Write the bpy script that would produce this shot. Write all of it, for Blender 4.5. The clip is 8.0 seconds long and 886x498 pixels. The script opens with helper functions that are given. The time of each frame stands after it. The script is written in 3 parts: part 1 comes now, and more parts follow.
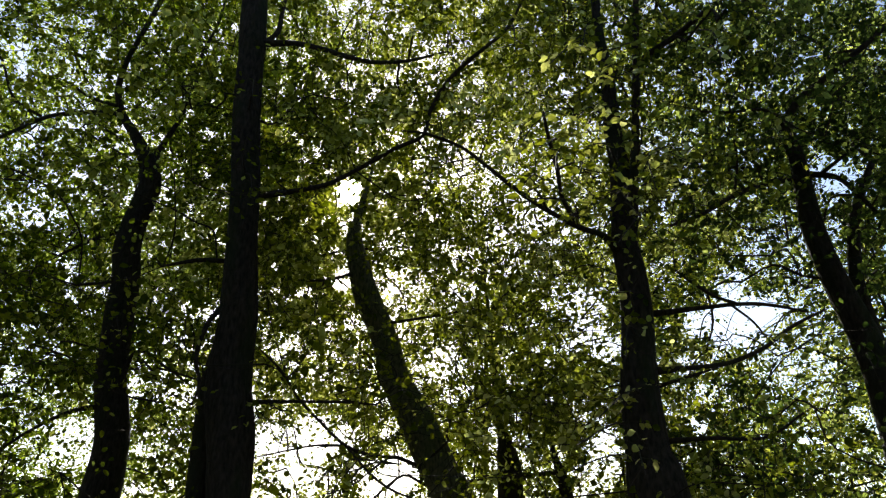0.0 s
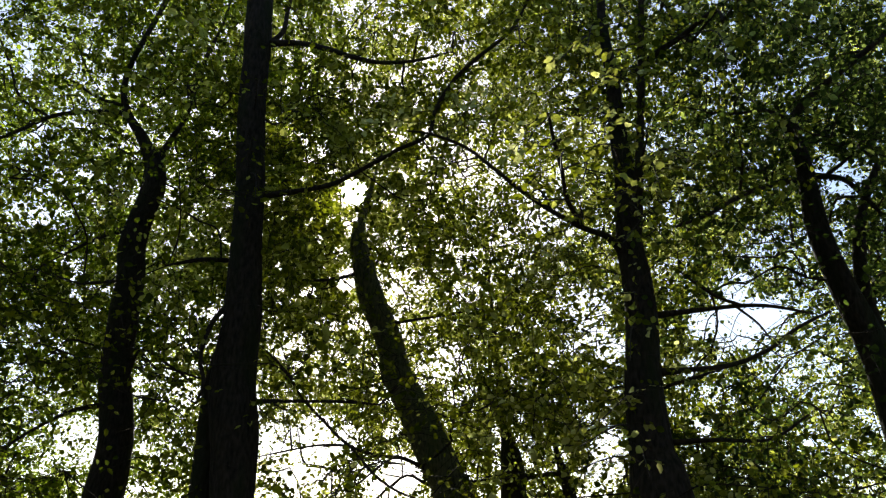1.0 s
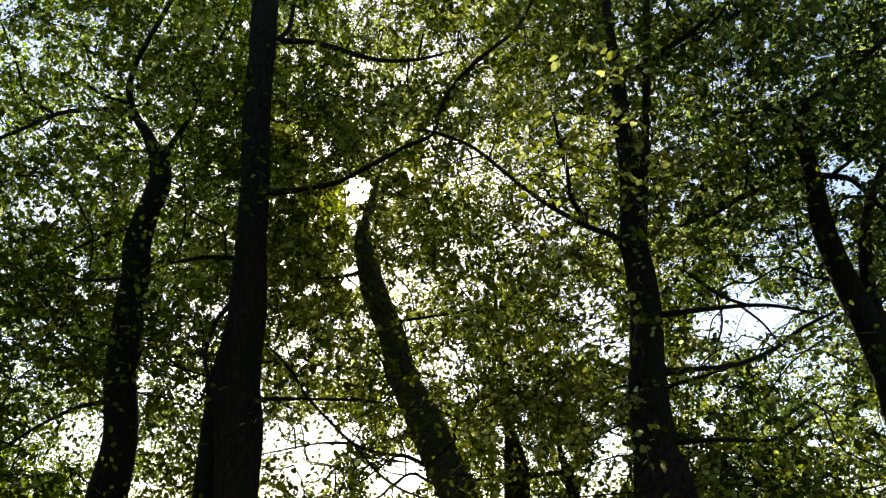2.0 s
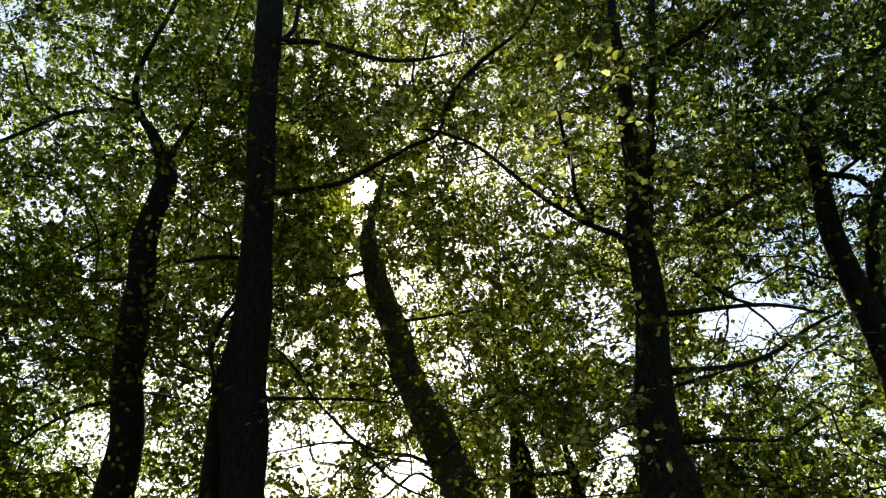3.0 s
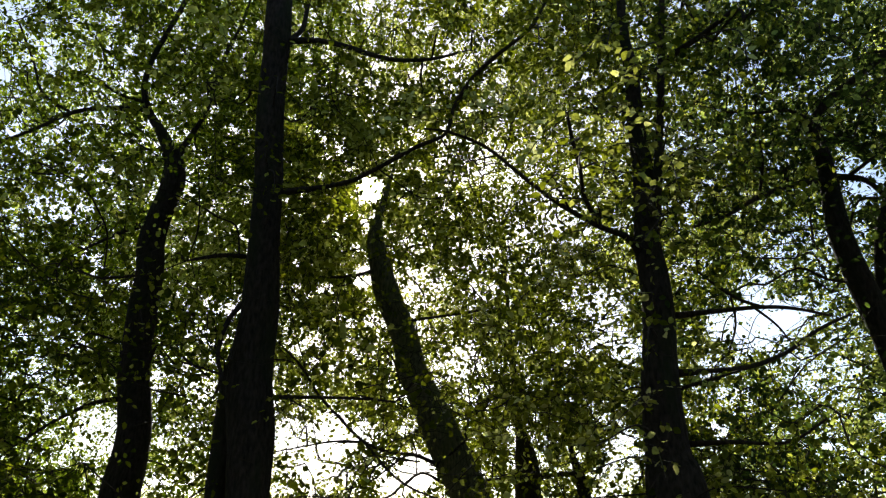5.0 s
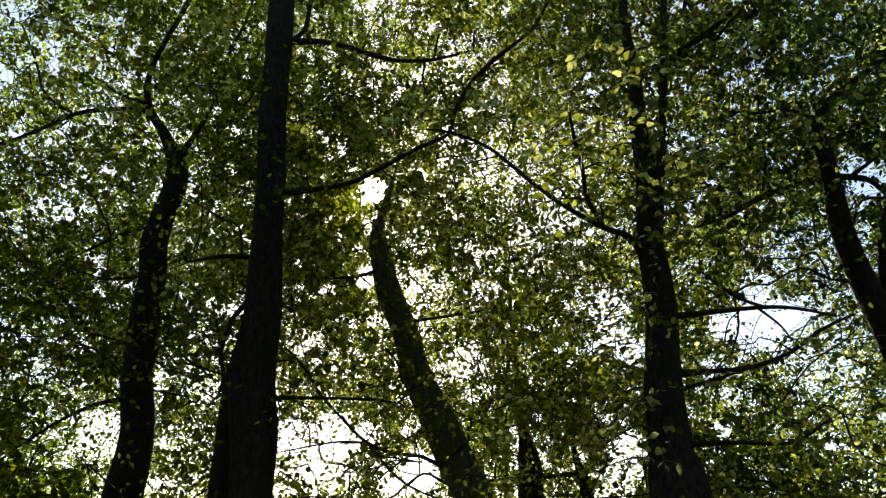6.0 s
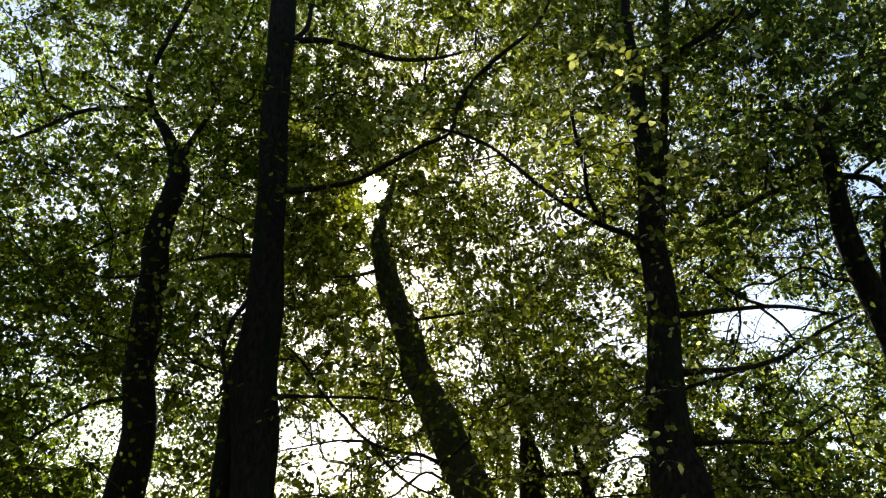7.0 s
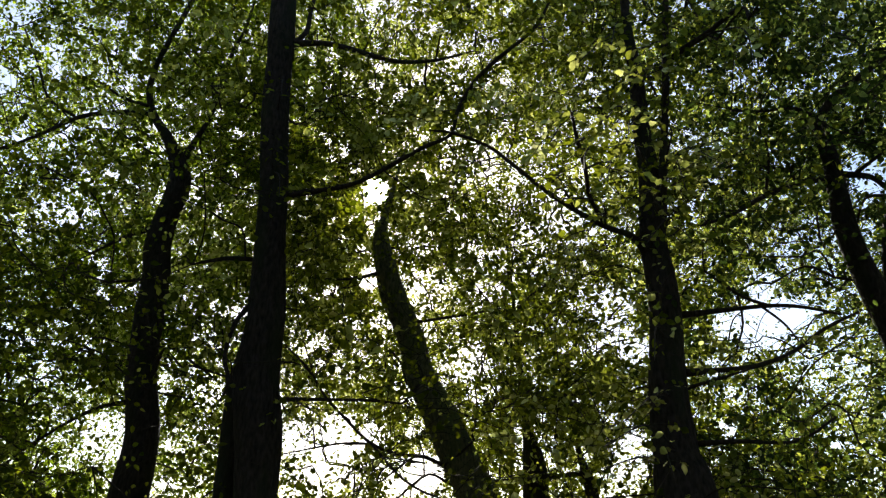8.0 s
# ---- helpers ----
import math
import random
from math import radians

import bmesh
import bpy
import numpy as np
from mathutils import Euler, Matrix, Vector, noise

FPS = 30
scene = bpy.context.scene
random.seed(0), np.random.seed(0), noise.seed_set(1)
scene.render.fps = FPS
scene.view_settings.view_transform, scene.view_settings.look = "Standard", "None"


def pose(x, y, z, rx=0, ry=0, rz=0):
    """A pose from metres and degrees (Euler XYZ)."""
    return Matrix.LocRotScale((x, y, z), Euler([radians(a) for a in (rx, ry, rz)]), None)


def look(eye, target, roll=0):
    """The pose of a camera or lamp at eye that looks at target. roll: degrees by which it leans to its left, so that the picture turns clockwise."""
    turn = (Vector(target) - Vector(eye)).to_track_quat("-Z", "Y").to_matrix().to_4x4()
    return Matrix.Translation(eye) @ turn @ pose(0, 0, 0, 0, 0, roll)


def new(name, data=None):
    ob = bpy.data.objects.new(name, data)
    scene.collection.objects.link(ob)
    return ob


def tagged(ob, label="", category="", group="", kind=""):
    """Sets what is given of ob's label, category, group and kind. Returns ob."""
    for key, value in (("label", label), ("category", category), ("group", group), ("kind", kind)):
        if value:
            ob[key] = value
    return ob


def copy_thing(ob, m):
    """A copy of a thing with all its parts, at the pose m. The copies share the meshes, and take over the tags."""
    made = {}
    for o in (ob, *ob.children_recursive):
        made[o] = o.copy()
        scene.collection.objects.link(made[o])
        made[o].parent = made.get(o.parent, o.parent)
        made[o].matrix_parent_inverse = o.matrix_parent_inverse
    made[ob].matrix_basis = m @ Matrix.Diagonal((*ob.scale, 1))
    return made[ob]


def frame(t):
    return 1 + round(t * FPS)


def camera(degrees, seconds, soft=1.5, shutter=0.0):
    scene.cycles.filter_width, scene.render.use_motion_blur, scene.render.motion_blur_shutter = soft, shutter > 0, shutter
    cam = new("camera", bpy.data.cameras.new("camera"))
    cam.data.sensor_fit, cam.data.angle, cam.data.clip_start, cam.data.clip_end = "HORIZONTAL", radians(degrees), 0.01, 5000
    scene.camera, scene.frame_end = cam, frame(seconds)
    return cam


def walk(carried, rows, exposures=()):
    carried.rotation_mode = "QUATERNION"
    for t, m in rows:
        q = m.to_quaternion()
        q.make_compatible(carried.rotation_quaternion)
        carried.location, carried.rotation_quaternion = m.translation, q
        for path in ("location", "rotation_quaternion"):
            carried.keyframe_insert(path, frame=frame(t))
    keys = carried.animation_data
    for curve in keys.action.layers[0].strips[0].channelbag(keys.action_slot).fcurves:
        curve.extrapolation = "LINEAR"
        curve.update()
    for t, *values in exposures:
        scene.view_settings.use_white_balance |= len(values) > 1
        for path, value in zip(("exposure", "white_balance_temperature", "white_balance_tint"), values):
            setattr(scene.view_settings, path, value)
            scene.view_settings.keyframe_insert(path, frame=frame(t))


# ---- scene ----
# ---------------------------------------------------------------- camera
cam = camera(61.0, 8.0, soft=1.25)
BASE = pose(0, 0, 1.6, 114, 0, 0)
TURNS = [(0, 0.00, 0.00, 0.00), (0.5, 0.01, 0.17, 0.20), (1, 0.02, 0.31, 0.22), (1.5, -0.05, 0.45, 0.35),
         (3, -0.11, 1.03, 0.36), (3.5, -0.11, 1.18, 0.32), (4, -0.15, 1.29, 0.44), (4.5, -0.14, 1.41, 0.67),
         (6, -0.08, 1.73, 0.66), (6.5, -0.11, 1.79, 0.53), (7, -0.16, 1.85, 0.72), (7.5, -0.21, 1.92, 0.44), (8, -0.04, 1.95, 0.27)]
walk(cam, [(t, BASE @ pose(-0.0012 * t, 0, 0, a, b, c)) for t, a, b, c in TURNS], exposures=[(0.0, 1.65), (8.0, 1.65)])

# ---------------------------------------------------------------- sky and sun
SUN_AZ, SUN_EL = -8.0, 28.1          # degrees from the line of sight to the right, and above the horizon
world = bpy.data.worlds.new("sky")
scene.world = world
world.use_nodes = True
nt = world.node_tree
sky = nt.nodes.new("ShaderNodeTexSky")
sky.sky_type, sky.sun_disc = "NISHITA", False
sky.sun_elevation, sky.sun_rotation = radians(SUN_EL), radians(SUN_AZ)
sky.air_density, sky.dust_density, sky.ozone_density = 1.0, 0.82, 1.0
nt.links.new(sky.outputs["Color"], nt.nodes["Background"].inputs["Color"])
nt.nodes["Background"].inputs["Strength"].default_value = 0.073


def heading(az, el):
    az, el = radians(az), radians(el)
    return Vector((math.sin(az) * math.cos(el), math.cos(az) * math.cos(el), math.sin(el)))


lamp = bpy.data.lights.new("sunlight", "SUN")
lamp.energy, lamp.angle, lamp.color = 5.0, radians(0.5), (1.0, 0.95, 0.84)
new("sunlight", lamp).matrix_world = look((0, 0, 40), Vector((0, 0, 40)) - heading(SUN_AZ + 2.2, SUN_EL + 1.6))


# ---------------------------------------------------------------- materials
def material(name):
    m = bpy.data.materials.new(name)
    m.use_nodes = True
    m.node_tree.nodes.clear()
    n = m.node_tree.nodes
    link = m.node_tree.links.new
    return m, n, link, n.new("ShaderNodeOutputMaterial")


def ramp(n, stops):
    r = n.new("ShaderNodeValToRGB")
    while len(r.color_ramp.elements) < len(stops):
        r.color_ramp.elements.new(0.5)
    for e, (at, rgb) in zip(r.color_ramp.elements, stops):
        e.position, e.color = at, (*rgb, 1)
    return r


def leaf_material(name, front, through_leaf, single):
    """Thin leaf: a matt face, light passing through it, and a faint waxy gloss. front and through_leaf: colours from dull to fresh."""
    m, n, link, out = material(name)
    if single:
        pick = n.new("ShaderNodeObjectInfo").outputs["Random"]
    else:
        pick = n.new("ShaderNodeNewGeometry").outputs["Random Per Island"]
    co = n.new("ShaderNodeTexCoord")
    geo = n.new("ShaderNodeNewGeometry")
    clump = n.new("ShaderNodeTexNoise")
    clump.inputs["Scale"].default_value, clump.inputs["Detail"].default_value = 0.9, 2
    link(geo.outputs["Position"], clump.inputs["Vector"])
    mix = n.new("ShaderNodeMath")
    mix.operation = "MULTIPLY_ADD"
    link(clump.outputs["Fac"], mix.inputs[0])
    mix.inputs[1].default_value = 1.7
    half = n.new("ShaderNodeMath")
    half.operation = "MULTIPLY_ADD"
    link(pick, half.inputs[0])
    half.inputs[1].default_value, half.inputs[2].default_value = 0.45, -0.59
    link(half.outputs[0], mix.inputs[2])
    spots = n.new("ShaderNodeTexNoise")
    spots.inputs["Scale"].default_value, spots.inputs["Detail"].default_value = 160, 3
    link(geo.outputs["Position"], spots.inputs["Vector"])
    fine = n.new("ShaderNodeMath")
    fine.operation = "MULTIPLY_ADD"
    link(spots.outputs["Fac"], fine.inputs[0])
    fine.inputs[1].default_value = 0.25
    link(mix.outputs[0], fine.inputs[2])
    a, b = ramp(n, front), ramp(n, through_leaf)
    link(fine.outputs[0], a.inputs[0])
    link(fine.outputs[0], b.inputs[0])
    d, t, g = n.new("ShaderNodeBsdfDiffuse"), n.new("ShaderNodeBsdfTranslucent"), n.new("ShaderNodeBsdfGlossy")
    link(a.outputs[0], d.inputs["Color"])
    link(b.outputs[0], t.inputs["Color"])
    g.inputs["Roughness"].default_value = 0.38
    g.inputs["Color"].default_value = (1.0, 1.0, 0.9, 1)
    s1, s2 = n.new("ShaderNodeMixShader"), n.new("ShaderNodeMixShader")
    s1.inputs[0].default_value, s2.inputs[0].default_value = 0.66, 0.004
    link(d.outputs[0], s1.inputs[1])
    link(t.outputs[0], s1.inputs[2])
    link(s1.outputs[0], s2.inputs[1])
    link(g.outputs[0], s2.inputs[2])
    bump = n.new("ShaderNodeBump")
    bump.inputs["Strength"].default_value, bump.inputs["Distance"].default_value = 0.3, 0.002
    link(spots.outputs["Fac"], bump.inputs["Height"])
    for s in (d, t, g):
        link(bump.outputs[0], s.inputs["Normal"])
    link(s2.outputs[0], out.inputs[0])
    return m


FRONT = [(0.38, (0.026, 0.040, 0.003)), (0.7, (0.046, 0.064, 0.005)), (1.0, (0.095, 0.115, 0.012))]
THROUGH = [(0.38, (0.055, 0.072, 0.001)), (0.7, (0.235, 0.265, 0.010)), (1.0, (0.64, 0.67, 0.16))]
THROUGH_GREEN = [(0.38, (0.044, 0.076, 0.001)), (0.7, (0.190, 0.255, 0.009)), (1.0, (0.55, 0.63, 0.13))]
# LEAFY's crown and boughs: sunlight is painted in as paler, yellower leaf colours
THROUGH_SUNLIT = [(0.38, (0.085, 0.108, 0.003)), (0.7, (0.34, 0.38, 0.04)), (1.0, (0.74, 0.76, 0.27))]
THROUGH_SUNLIT_NEAR = [(0.40, (0.16, 0.18, 0.008)), (0.7, (0.46, 0.48, 0.09)), (1.0, (0.80, 0.80, 0.32))]
# BENT's leaves: the shade of silhouettes against bright sky is put into the colour
FRONT_SILHOUETTE = [(0.40, (0.022, 0.032, 0.012)), (0.7, (0.034, 0.048, 0.016)), (1.0, (0.070, 0.090, 0.020))]
THROUGH_SILHOUETTE = [(0.40, (0.020, 0.036, 0.006)), (0.7, (0.075, 0.115, 0.014)), (1.0, (0.40, 0.48, 0.10))]
leaf_mat = leaf_material("beech_leaf", FRONT, THROUGH, False)
green_leaf_mat = leaf_material("green_leaf", FRONT, THROUGH_GREEN, False)
sunlit_leaf_mat = leaf_material("sunlit_leaf", FRONT, THROUGH_SUNLIT, False)
silhouette_leaf_mat = leaf_material("silhouette_leaf", FRONT_SILHOUETTE, THROUGH_SILHOUETTE, False)
sunlit_near_mat = leaf_material("sunlit_near_leaf", FRONT, THROUGH_SUNLIT_NEAR, True)
dull_leaf_mat = leaf_material("dull_near_leaf", FRONT, THROUGH, True)


def bark_material(name, dark, pale, moss):
    m, n, link, out = material(name)
    geo = n.new("ShaderNodeNewGeometry")
    stretch = n.new("ShaderNodeVectorMath")
    stretch.operation = "MULTIPLY"
    stretch.inputs[1].default_value = (1, 1, 0.35)
    link(geo.outputs["Position"], stretch.inputs[0])
    big, small = n.new("ShaderNodeTexNoise"), n.new("ShaderNodeTexNoise")
    for node, scale, detail in ((big, 3.5, 4), (small, 38, 8)):
        node.inputs["Scale"].default_value, node.inputs["Detail"].default_value = scale, detail
        link(stretch.outputs[0], node.inputs["Vector"])
    c1 = ramp(n, [(0.3, dark), (0.7, pale)])
    link(small.outputs["Fac"], c1.inputs[0])
    c2 = ramp(n, [(0.5, (0, 0, 0)), (0.68, (0.75, 0.75, 0.75))])
    link(big.outputs["Fac"], c2.inputs[0])
    mix = n.new("ShaderNodeMix")
    mix.data_type = "RGBA"
    link(c2.outputs[0], mix.inputs["Factor"])
    link(c1.outputs[0], mix.inputs["A"])
    mix.inputs["B"].default_value = (*moss, 1)
    p = n.new("ShaderNodeBsdfPrincipled")
    p.inputs["Roughness"].default_value = 0.9
    p.inputs["Specular IOR Level"].default_value = 0.1
    link(mix.outputs["Result"], p.inputs["Base Color"])
    bump = n.new("ShaderNodeBump")
    bump.inputs["Strength"].default_value, bump.inputs["Distance"].default_value = 0.8, 0.02
    link(small.outputs["Fac"], bump.inputs["Height"])
    link(bump.outputs[0], p.inputs["Normal"])
    link(p.outputs[0], out.inputs[0])
    return m


bark = bark_material("grey_brown_bark", (0.014, 0.0115, 0.009), (0.046, 0.037, 0.029), (0.020, 0.026, 0.011))
# LEANING's moss, on a base made paler to take in haze and bounced light
hazy_mossy_bark = bark_material("hazy_mossy_bark", (0.042, 0.042, 0.022), (0.14, 0.135, 0.07), (0.09, 0.11, 0.03))
twig_bark = bark_material("dark_twig_bark", (0.018, 0.014, 0.010), (0.045, 0.034, 0.025), (0.03, 0.033, 0.016))


def ground_material():
    m, n, link, out = material("forest_floor")
    geo = n.new("ShaderNodeNewGeometry")
    big, cells, fine = n.new("ShaderNodeTexNoise"), n.new("ShaderNodeTexVoronoi"), n.new("ShaderNodeTexNoise")
    big.inputs["Scale"].default_value, big.inputs["Detail"].default_value = 0.5, 5
    cells.inputs["Scale"].default_value = 16
    fine.inputs["Scale"].default_value, fine.inputs["Detail"].default_value = 45, 6
    for node in (big, cells, fine):
        link(geo.outputs["Position"], node.inputs["Vector"])
    litter = ramp(n, [(0.0, (0.035, 0.023, 0.013)), (0.5, (0.075, 0.047, 0.025)), (1.0, (0.13, 0.085, 0.045))])
    link(cells.outputs["Color"], litter.inputs[0])
    soil = ramp(n, [(0.3, (0.03, 0.022, 0.014)), (0.7, (0.05, 0.06, 0.022))])
    link(fine.outputs["Fac"], soil.inputs[0])
    where = ramp(n, [(0.42, (0, 0, 0)), (0.6, (1, 1, 1))])
    link(big.outputs["Fac"], where.inputs[0])
    mix = n.new("ShaderNodeMix")
    mix.data_type = "RGBA"
    link(where.outputs[0], mix.inputs["Factor"])
    link(litter.outputs[0], mix.inputs["A"])
    link(soil.outputs[0], mix.inputs["B"])
    p = n.new("ShaderNodeBsdfPrincipled")
    p.inputs["Roughness"].default_value = 0.95
    link(mix.outputs["Result"], p.inputs["Base Color"])
    bump = n.new("ShaderNodeBump")
    bump.inputs["Strength"].default_value, bump.inputs["Distance"].default_value = 0.7, 0.03
    link(cells.outputs["Distance"], bump.inputs["Height"])
    link(bump.outputs[0], p.inputs["Normal"])
    link(p.outputs[0], out.inputs[0])
    return m


def sun_material():
    m, n, link, out = material("sun_glare")
    e = n.new("ShaderNodeEmission")
    e.inputs["Color"].default_value, e.inputs["Strength"].default_value = (1.0, 0.95, 0.85, 1), 60
    link(e.outputs[0], out.inputs[0])
    return m


# ---------------------------------------------------------------- mesh helpers
def mesh_of(name, verts, faces, mat, smooth=True):
    """A mesh from arrays: verts (n, 3), and faces, a list of (m, k) index arrays."""
    me = bpy.data.meshes.new(name)
    verts = np.asarray(verts, dtype=np.float32)
    me.vertices.add(len(verts))
    me.vertices.foreach_set("co", verts.ravel())
    loops = np.concatenate([f.ravel() for f in faces]).astype(np.int32)
    sizes = np.concatenate([np.full(len(f), f.shape[1]) for f in faces])
    starts = np.concatenate([[0], np.cumsum(sizes)[:-1]]).astype(np.int32)
    me.loops.add(len(loops))
    me.loops.foreach_set("vertex_index", loops)
    me.polygons.add(len(starts))
    me.polygons.foreach_set("loop_start", starts)
    me.polygons.foreach_set("use_smooth", np.full(len(starts), smooth))
    me.update(calc_edges=True)
    me.materials.append(mat)
    return me


def child(name, me, parent, label="", kind=""):
    ob = new(name, me)
    ob.parent = parent
    ob.matrix_parent_inverse = parent.matrix_world.inverted()
    return tagged(ob, label, kind=kind)


def curve_through(points, steps):
    """A smooth curve of (x, y, z, r) rows through the points."""
    p = np.asarray(points, dtype=float)
    q = np.vstack([2 * p[0] - p[1], p, 2 * p[-1] - p[-2]])
    rows = []
    for i in range(len(p) - 1):
        a, b, c, d = q[i:i + 4]
        for t in np.arange(steps) / steps:
            rows.append(0.5 * (2 * b + (c - a) * t + (2 * a - 5 * b + 4 * c - d) * t * t + (3 * b - a - 3 * c + d) * t ** 3))
    return np.vstack([rows, p[-1]])


def tube(rows, sides, rough=0.0, seed=0.0):
    """Rings round a curve, closed at both ends: verts and quads."""
    rows = np.asarray(rows)
    axis = np.gradient(rows[:, :3], axis=0)
    axis /= np.linalg.norm(axis, axis=1)[:, None] + 1e-9
    ref = np.array([0.31, 0.95, 0.05]) if abs(axis[:, 2]).mean() > 0.5 else np.array([0.05, 0.05, 1.0])
    u = np.cross(axis, ref)
    u /= np.linalg.norm(u, axis=1)[:, None] + 1e-9
    v = np.cross(axis, u)
    ang = np.arange(sides) * 2 * np.pi / sides
    r = np.maximum(rows[:, 3], 0.0015)[:, None] * np.ones(sides)
    if rough:
        lump = [[noise.noise((math.cos(a) * 1.6 + seed, math.sin(a) * 1.6, z * 1.7)) +
                 0.5 * noise.noise((math.cos(a) * 4 + seed, math.sin(a) * 4, z * 4.0)) for a in ang] for z in rows[:, 2]]
        r = r * (1 + rough * np.array(lump))
    ring = rows[:, None, :3] + r[:, :, None] * (np.cos(ang)[None, :, None] * u[:, None] + np.sin(ang)[None, :, None] * v[:, None])
    n = len(rows)
    i, j = np.meshgrid(np.arange(n - 1), np.arange(sides), indexing="ij")
    k = (j + 1) % sides
    quads = np.stack([i * sides + j, i * sides + k, (i + 1) * sides + k, (i + 1) * sides + j], -1).reshape(-1, 4)
    caps = np.array([np.arange(sides)[::-1], (n - 1) * sides + np.arange(sides)])
    return ring.reshape(-1, 3), quads, caps


def tube_mesh(name, points, mat, sides=12, steps=6, rough=0.06, flare=False):
    rows = curve_through(points, steps)
    wob = np.array([[noise.noise((z * 1.3, x + 7, y)), noise.noise((z * 1.3, x - 9, y))] for x, y, z in rows[:, :3]])
    rows[:, :2] += wob * rows[:, 3:4] * 0.25
    if flare:                                            # root collar
        rows[:, 3] *= 1 + 0.55 * np.exp(-np.maximum(rows[:, 2], 0) / 0.22)
    v, q, c = tube(rows, sides, rough, points[0][0])
    return mesh_of(name, v, [q, c], mat)


# ---------------------------------------------------------------- leaf sprays
rng = np.random.default_rng(11)
# leaf outlines, 1 long, folded along the midrib: a rounded one with a drawn-out tip, a plainer one and a kite for the far crowns
ROUND_LEAF = (np.array([(0, 0, 0), (0.15, -0.20, 0.05), (0.45, -0.34, 0.07), (0.78, -0.22, 0.01), (1, 0, -0.10), (0.78, 0.22, 0.01), (0.45, 0.34, 0.07), (0.15, 0.20, 0.05)]),
              [np.array([(0, 1, 2, 3, 4), (0, 4, 5, 6, 7)])])
PLAIN_LEAF = (np.array([(0, 0, 0), (0.28, -0.30, 0.06), (0.70, -0.27, 0.03), (1, 0, -0.09), (0.70, 0.27, 0.03), (0.28, 0.30, 0.06)]),
              [np.array([(0, 1, 2, 3), (0, 3, 4, 5)])])
KITE_LEAF = (np.array([(0, 0, 0), (0.48, -0.38, 0.06), (1, 0, -0.08), (0.48, 0.38, 0.06)]), [np.array([(0, 1, 2), (0, 2, 3)])])


def turn_z(a):
    return np.array([(math.cos(a), -math.sin(a), 0), (math.sin(a), math.cos(a), 0), (0, 0, 1)])


def turn_x(a):
    return np.array([(1, 0, 0), (0, math.cos(a), -math.sin(a)), (0, math.sin(a), math.cos(a))])


def turn_y(a):
    return np.array([(math.cos(a), 0, math.sin(a)), (0, 1, 0), (-math.sin(a), 0, math.cos(a))])


def spray(r):
    """One flat spray: a zigzag twig along x with leaves to either side. Returns the leaves' turns (n, 3, 3) and seats (n, 3), and the twig's rows."""
    n = int(r.integers(11, 17))
    length = r.uniform(0.36, 0.54)
    droop = r.uniform(0.05, 0.3)
    side = 1
    turns, seats, rows = [], [], [(0, 0, 0, 0.0036)]
    for i in range(n):
        f = (i + 0.6) / n
        at = (f * length, 0.012 * side, -droop * length * f * f)
        rows.append((*at, 0.0032 * (1.1 - f)))
        size = r.uniform(0.040, 0.068) * (0.75 + 0.4 * math.sin(f * 2.6))
        m = turn_z(side * r.uniform(0.35, 1.25) * (1 - 0.75 * f ** 3)) @ turn_y(r.normal(0.3, 0.75)) @ turn_x(r.normal(0, 0.8))
        turns.append(m * (size, size * r.uniform(0.95, 1.25), size))
        seats.append(at)
        side = -side
    return np.array(turns), np.array(seats), np.array(rows)[[0, n // 2, n]]


SPRAYS = [spray(rng) for _ in range(24)]


def foliage(places, r, size=1.0, tilt=0.6):
    """Sprays at the places (rows of x, y, z and a heading): the leaves' verts and faces, and the twigs'. Sprays that lose most of their leaves are left out."""
    turns, seats, rods = [], [], []
    for x, y, z, head in places:
        t, s, rows = SPRAYS[int(r.integers(len(SPRAYS)))]
        m = turn_z(head) @ turn_y(r.normal(0.1, tilt)) @ turn_x(r.normal(0, tilt)) * (size * r.uniform(0.85, 1.2))
        turns.append(m @ t)
        seats.append(s @ m.T + (x, y, z))
        rods.append(np.hstack([rows[:, :3] @ m.T + (x, y, z), rows[:, 3:]]))
    which = np.repeat(np.arange(len(seats)), [len(s) for s in seats])
    turns, seats = np.concatenate(turns), np.concatenate(seats)
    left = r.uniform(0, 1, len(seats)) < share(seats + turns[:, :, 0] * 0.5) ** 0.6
    alive = np.bincount(which[left], minlength=len(rods)) > 3
    left &= alive[which]
    turns, seats = turns[left], seats[left]
    far = np.linalg.norm(seats - CAMERA_SPOT, axis=1) / size
    verts, faces, base = [], [], 0
    for (outline, sides), near, end in ((ROUND_LEAF, 0, 6.5), (PLAIN_LEAF, 6.5, 9.5), (KITE_LEAF, 9.5, 1e6)):
        mine = (far >= near) & (far < end)
        n, k = int(mine.sum()), len(outline)
        v = np.einsum("nij,kj->nki", turns[mine], outline) + seats[mine][:, None]
        verts.append(v.reshape(-1, 3))
        for f in sides:
            faces.append((f[None] + base + k * np.arange(n)[:, None, None]).reshape(-1, f.shape[1]))
        base += n * k
    tv, tq, base = [np.zeros((0, 3))], [np.zeros((0, 4), int)], 0
    for k in np.flatnonzero(alive):
        if np.linalg.norm(rods[k][0, :3] - CAMERA_SPOT) > 9 * size:         # twigs of the far sprays are too fine to be seen
            continue
        v, q, _ = tube(rods[k], 3)
        tv.append(v)
        tq.append(q + base)
        base += len(v)
    return np.concatenate(verts), faces, np.concatenate(tv), np.concatenate(tq)


# ---------------------------------------------------------------- trees: rows are x, y, z and radius
def limb(tree, *rows):
    tree["limbs"].append(list(rows))


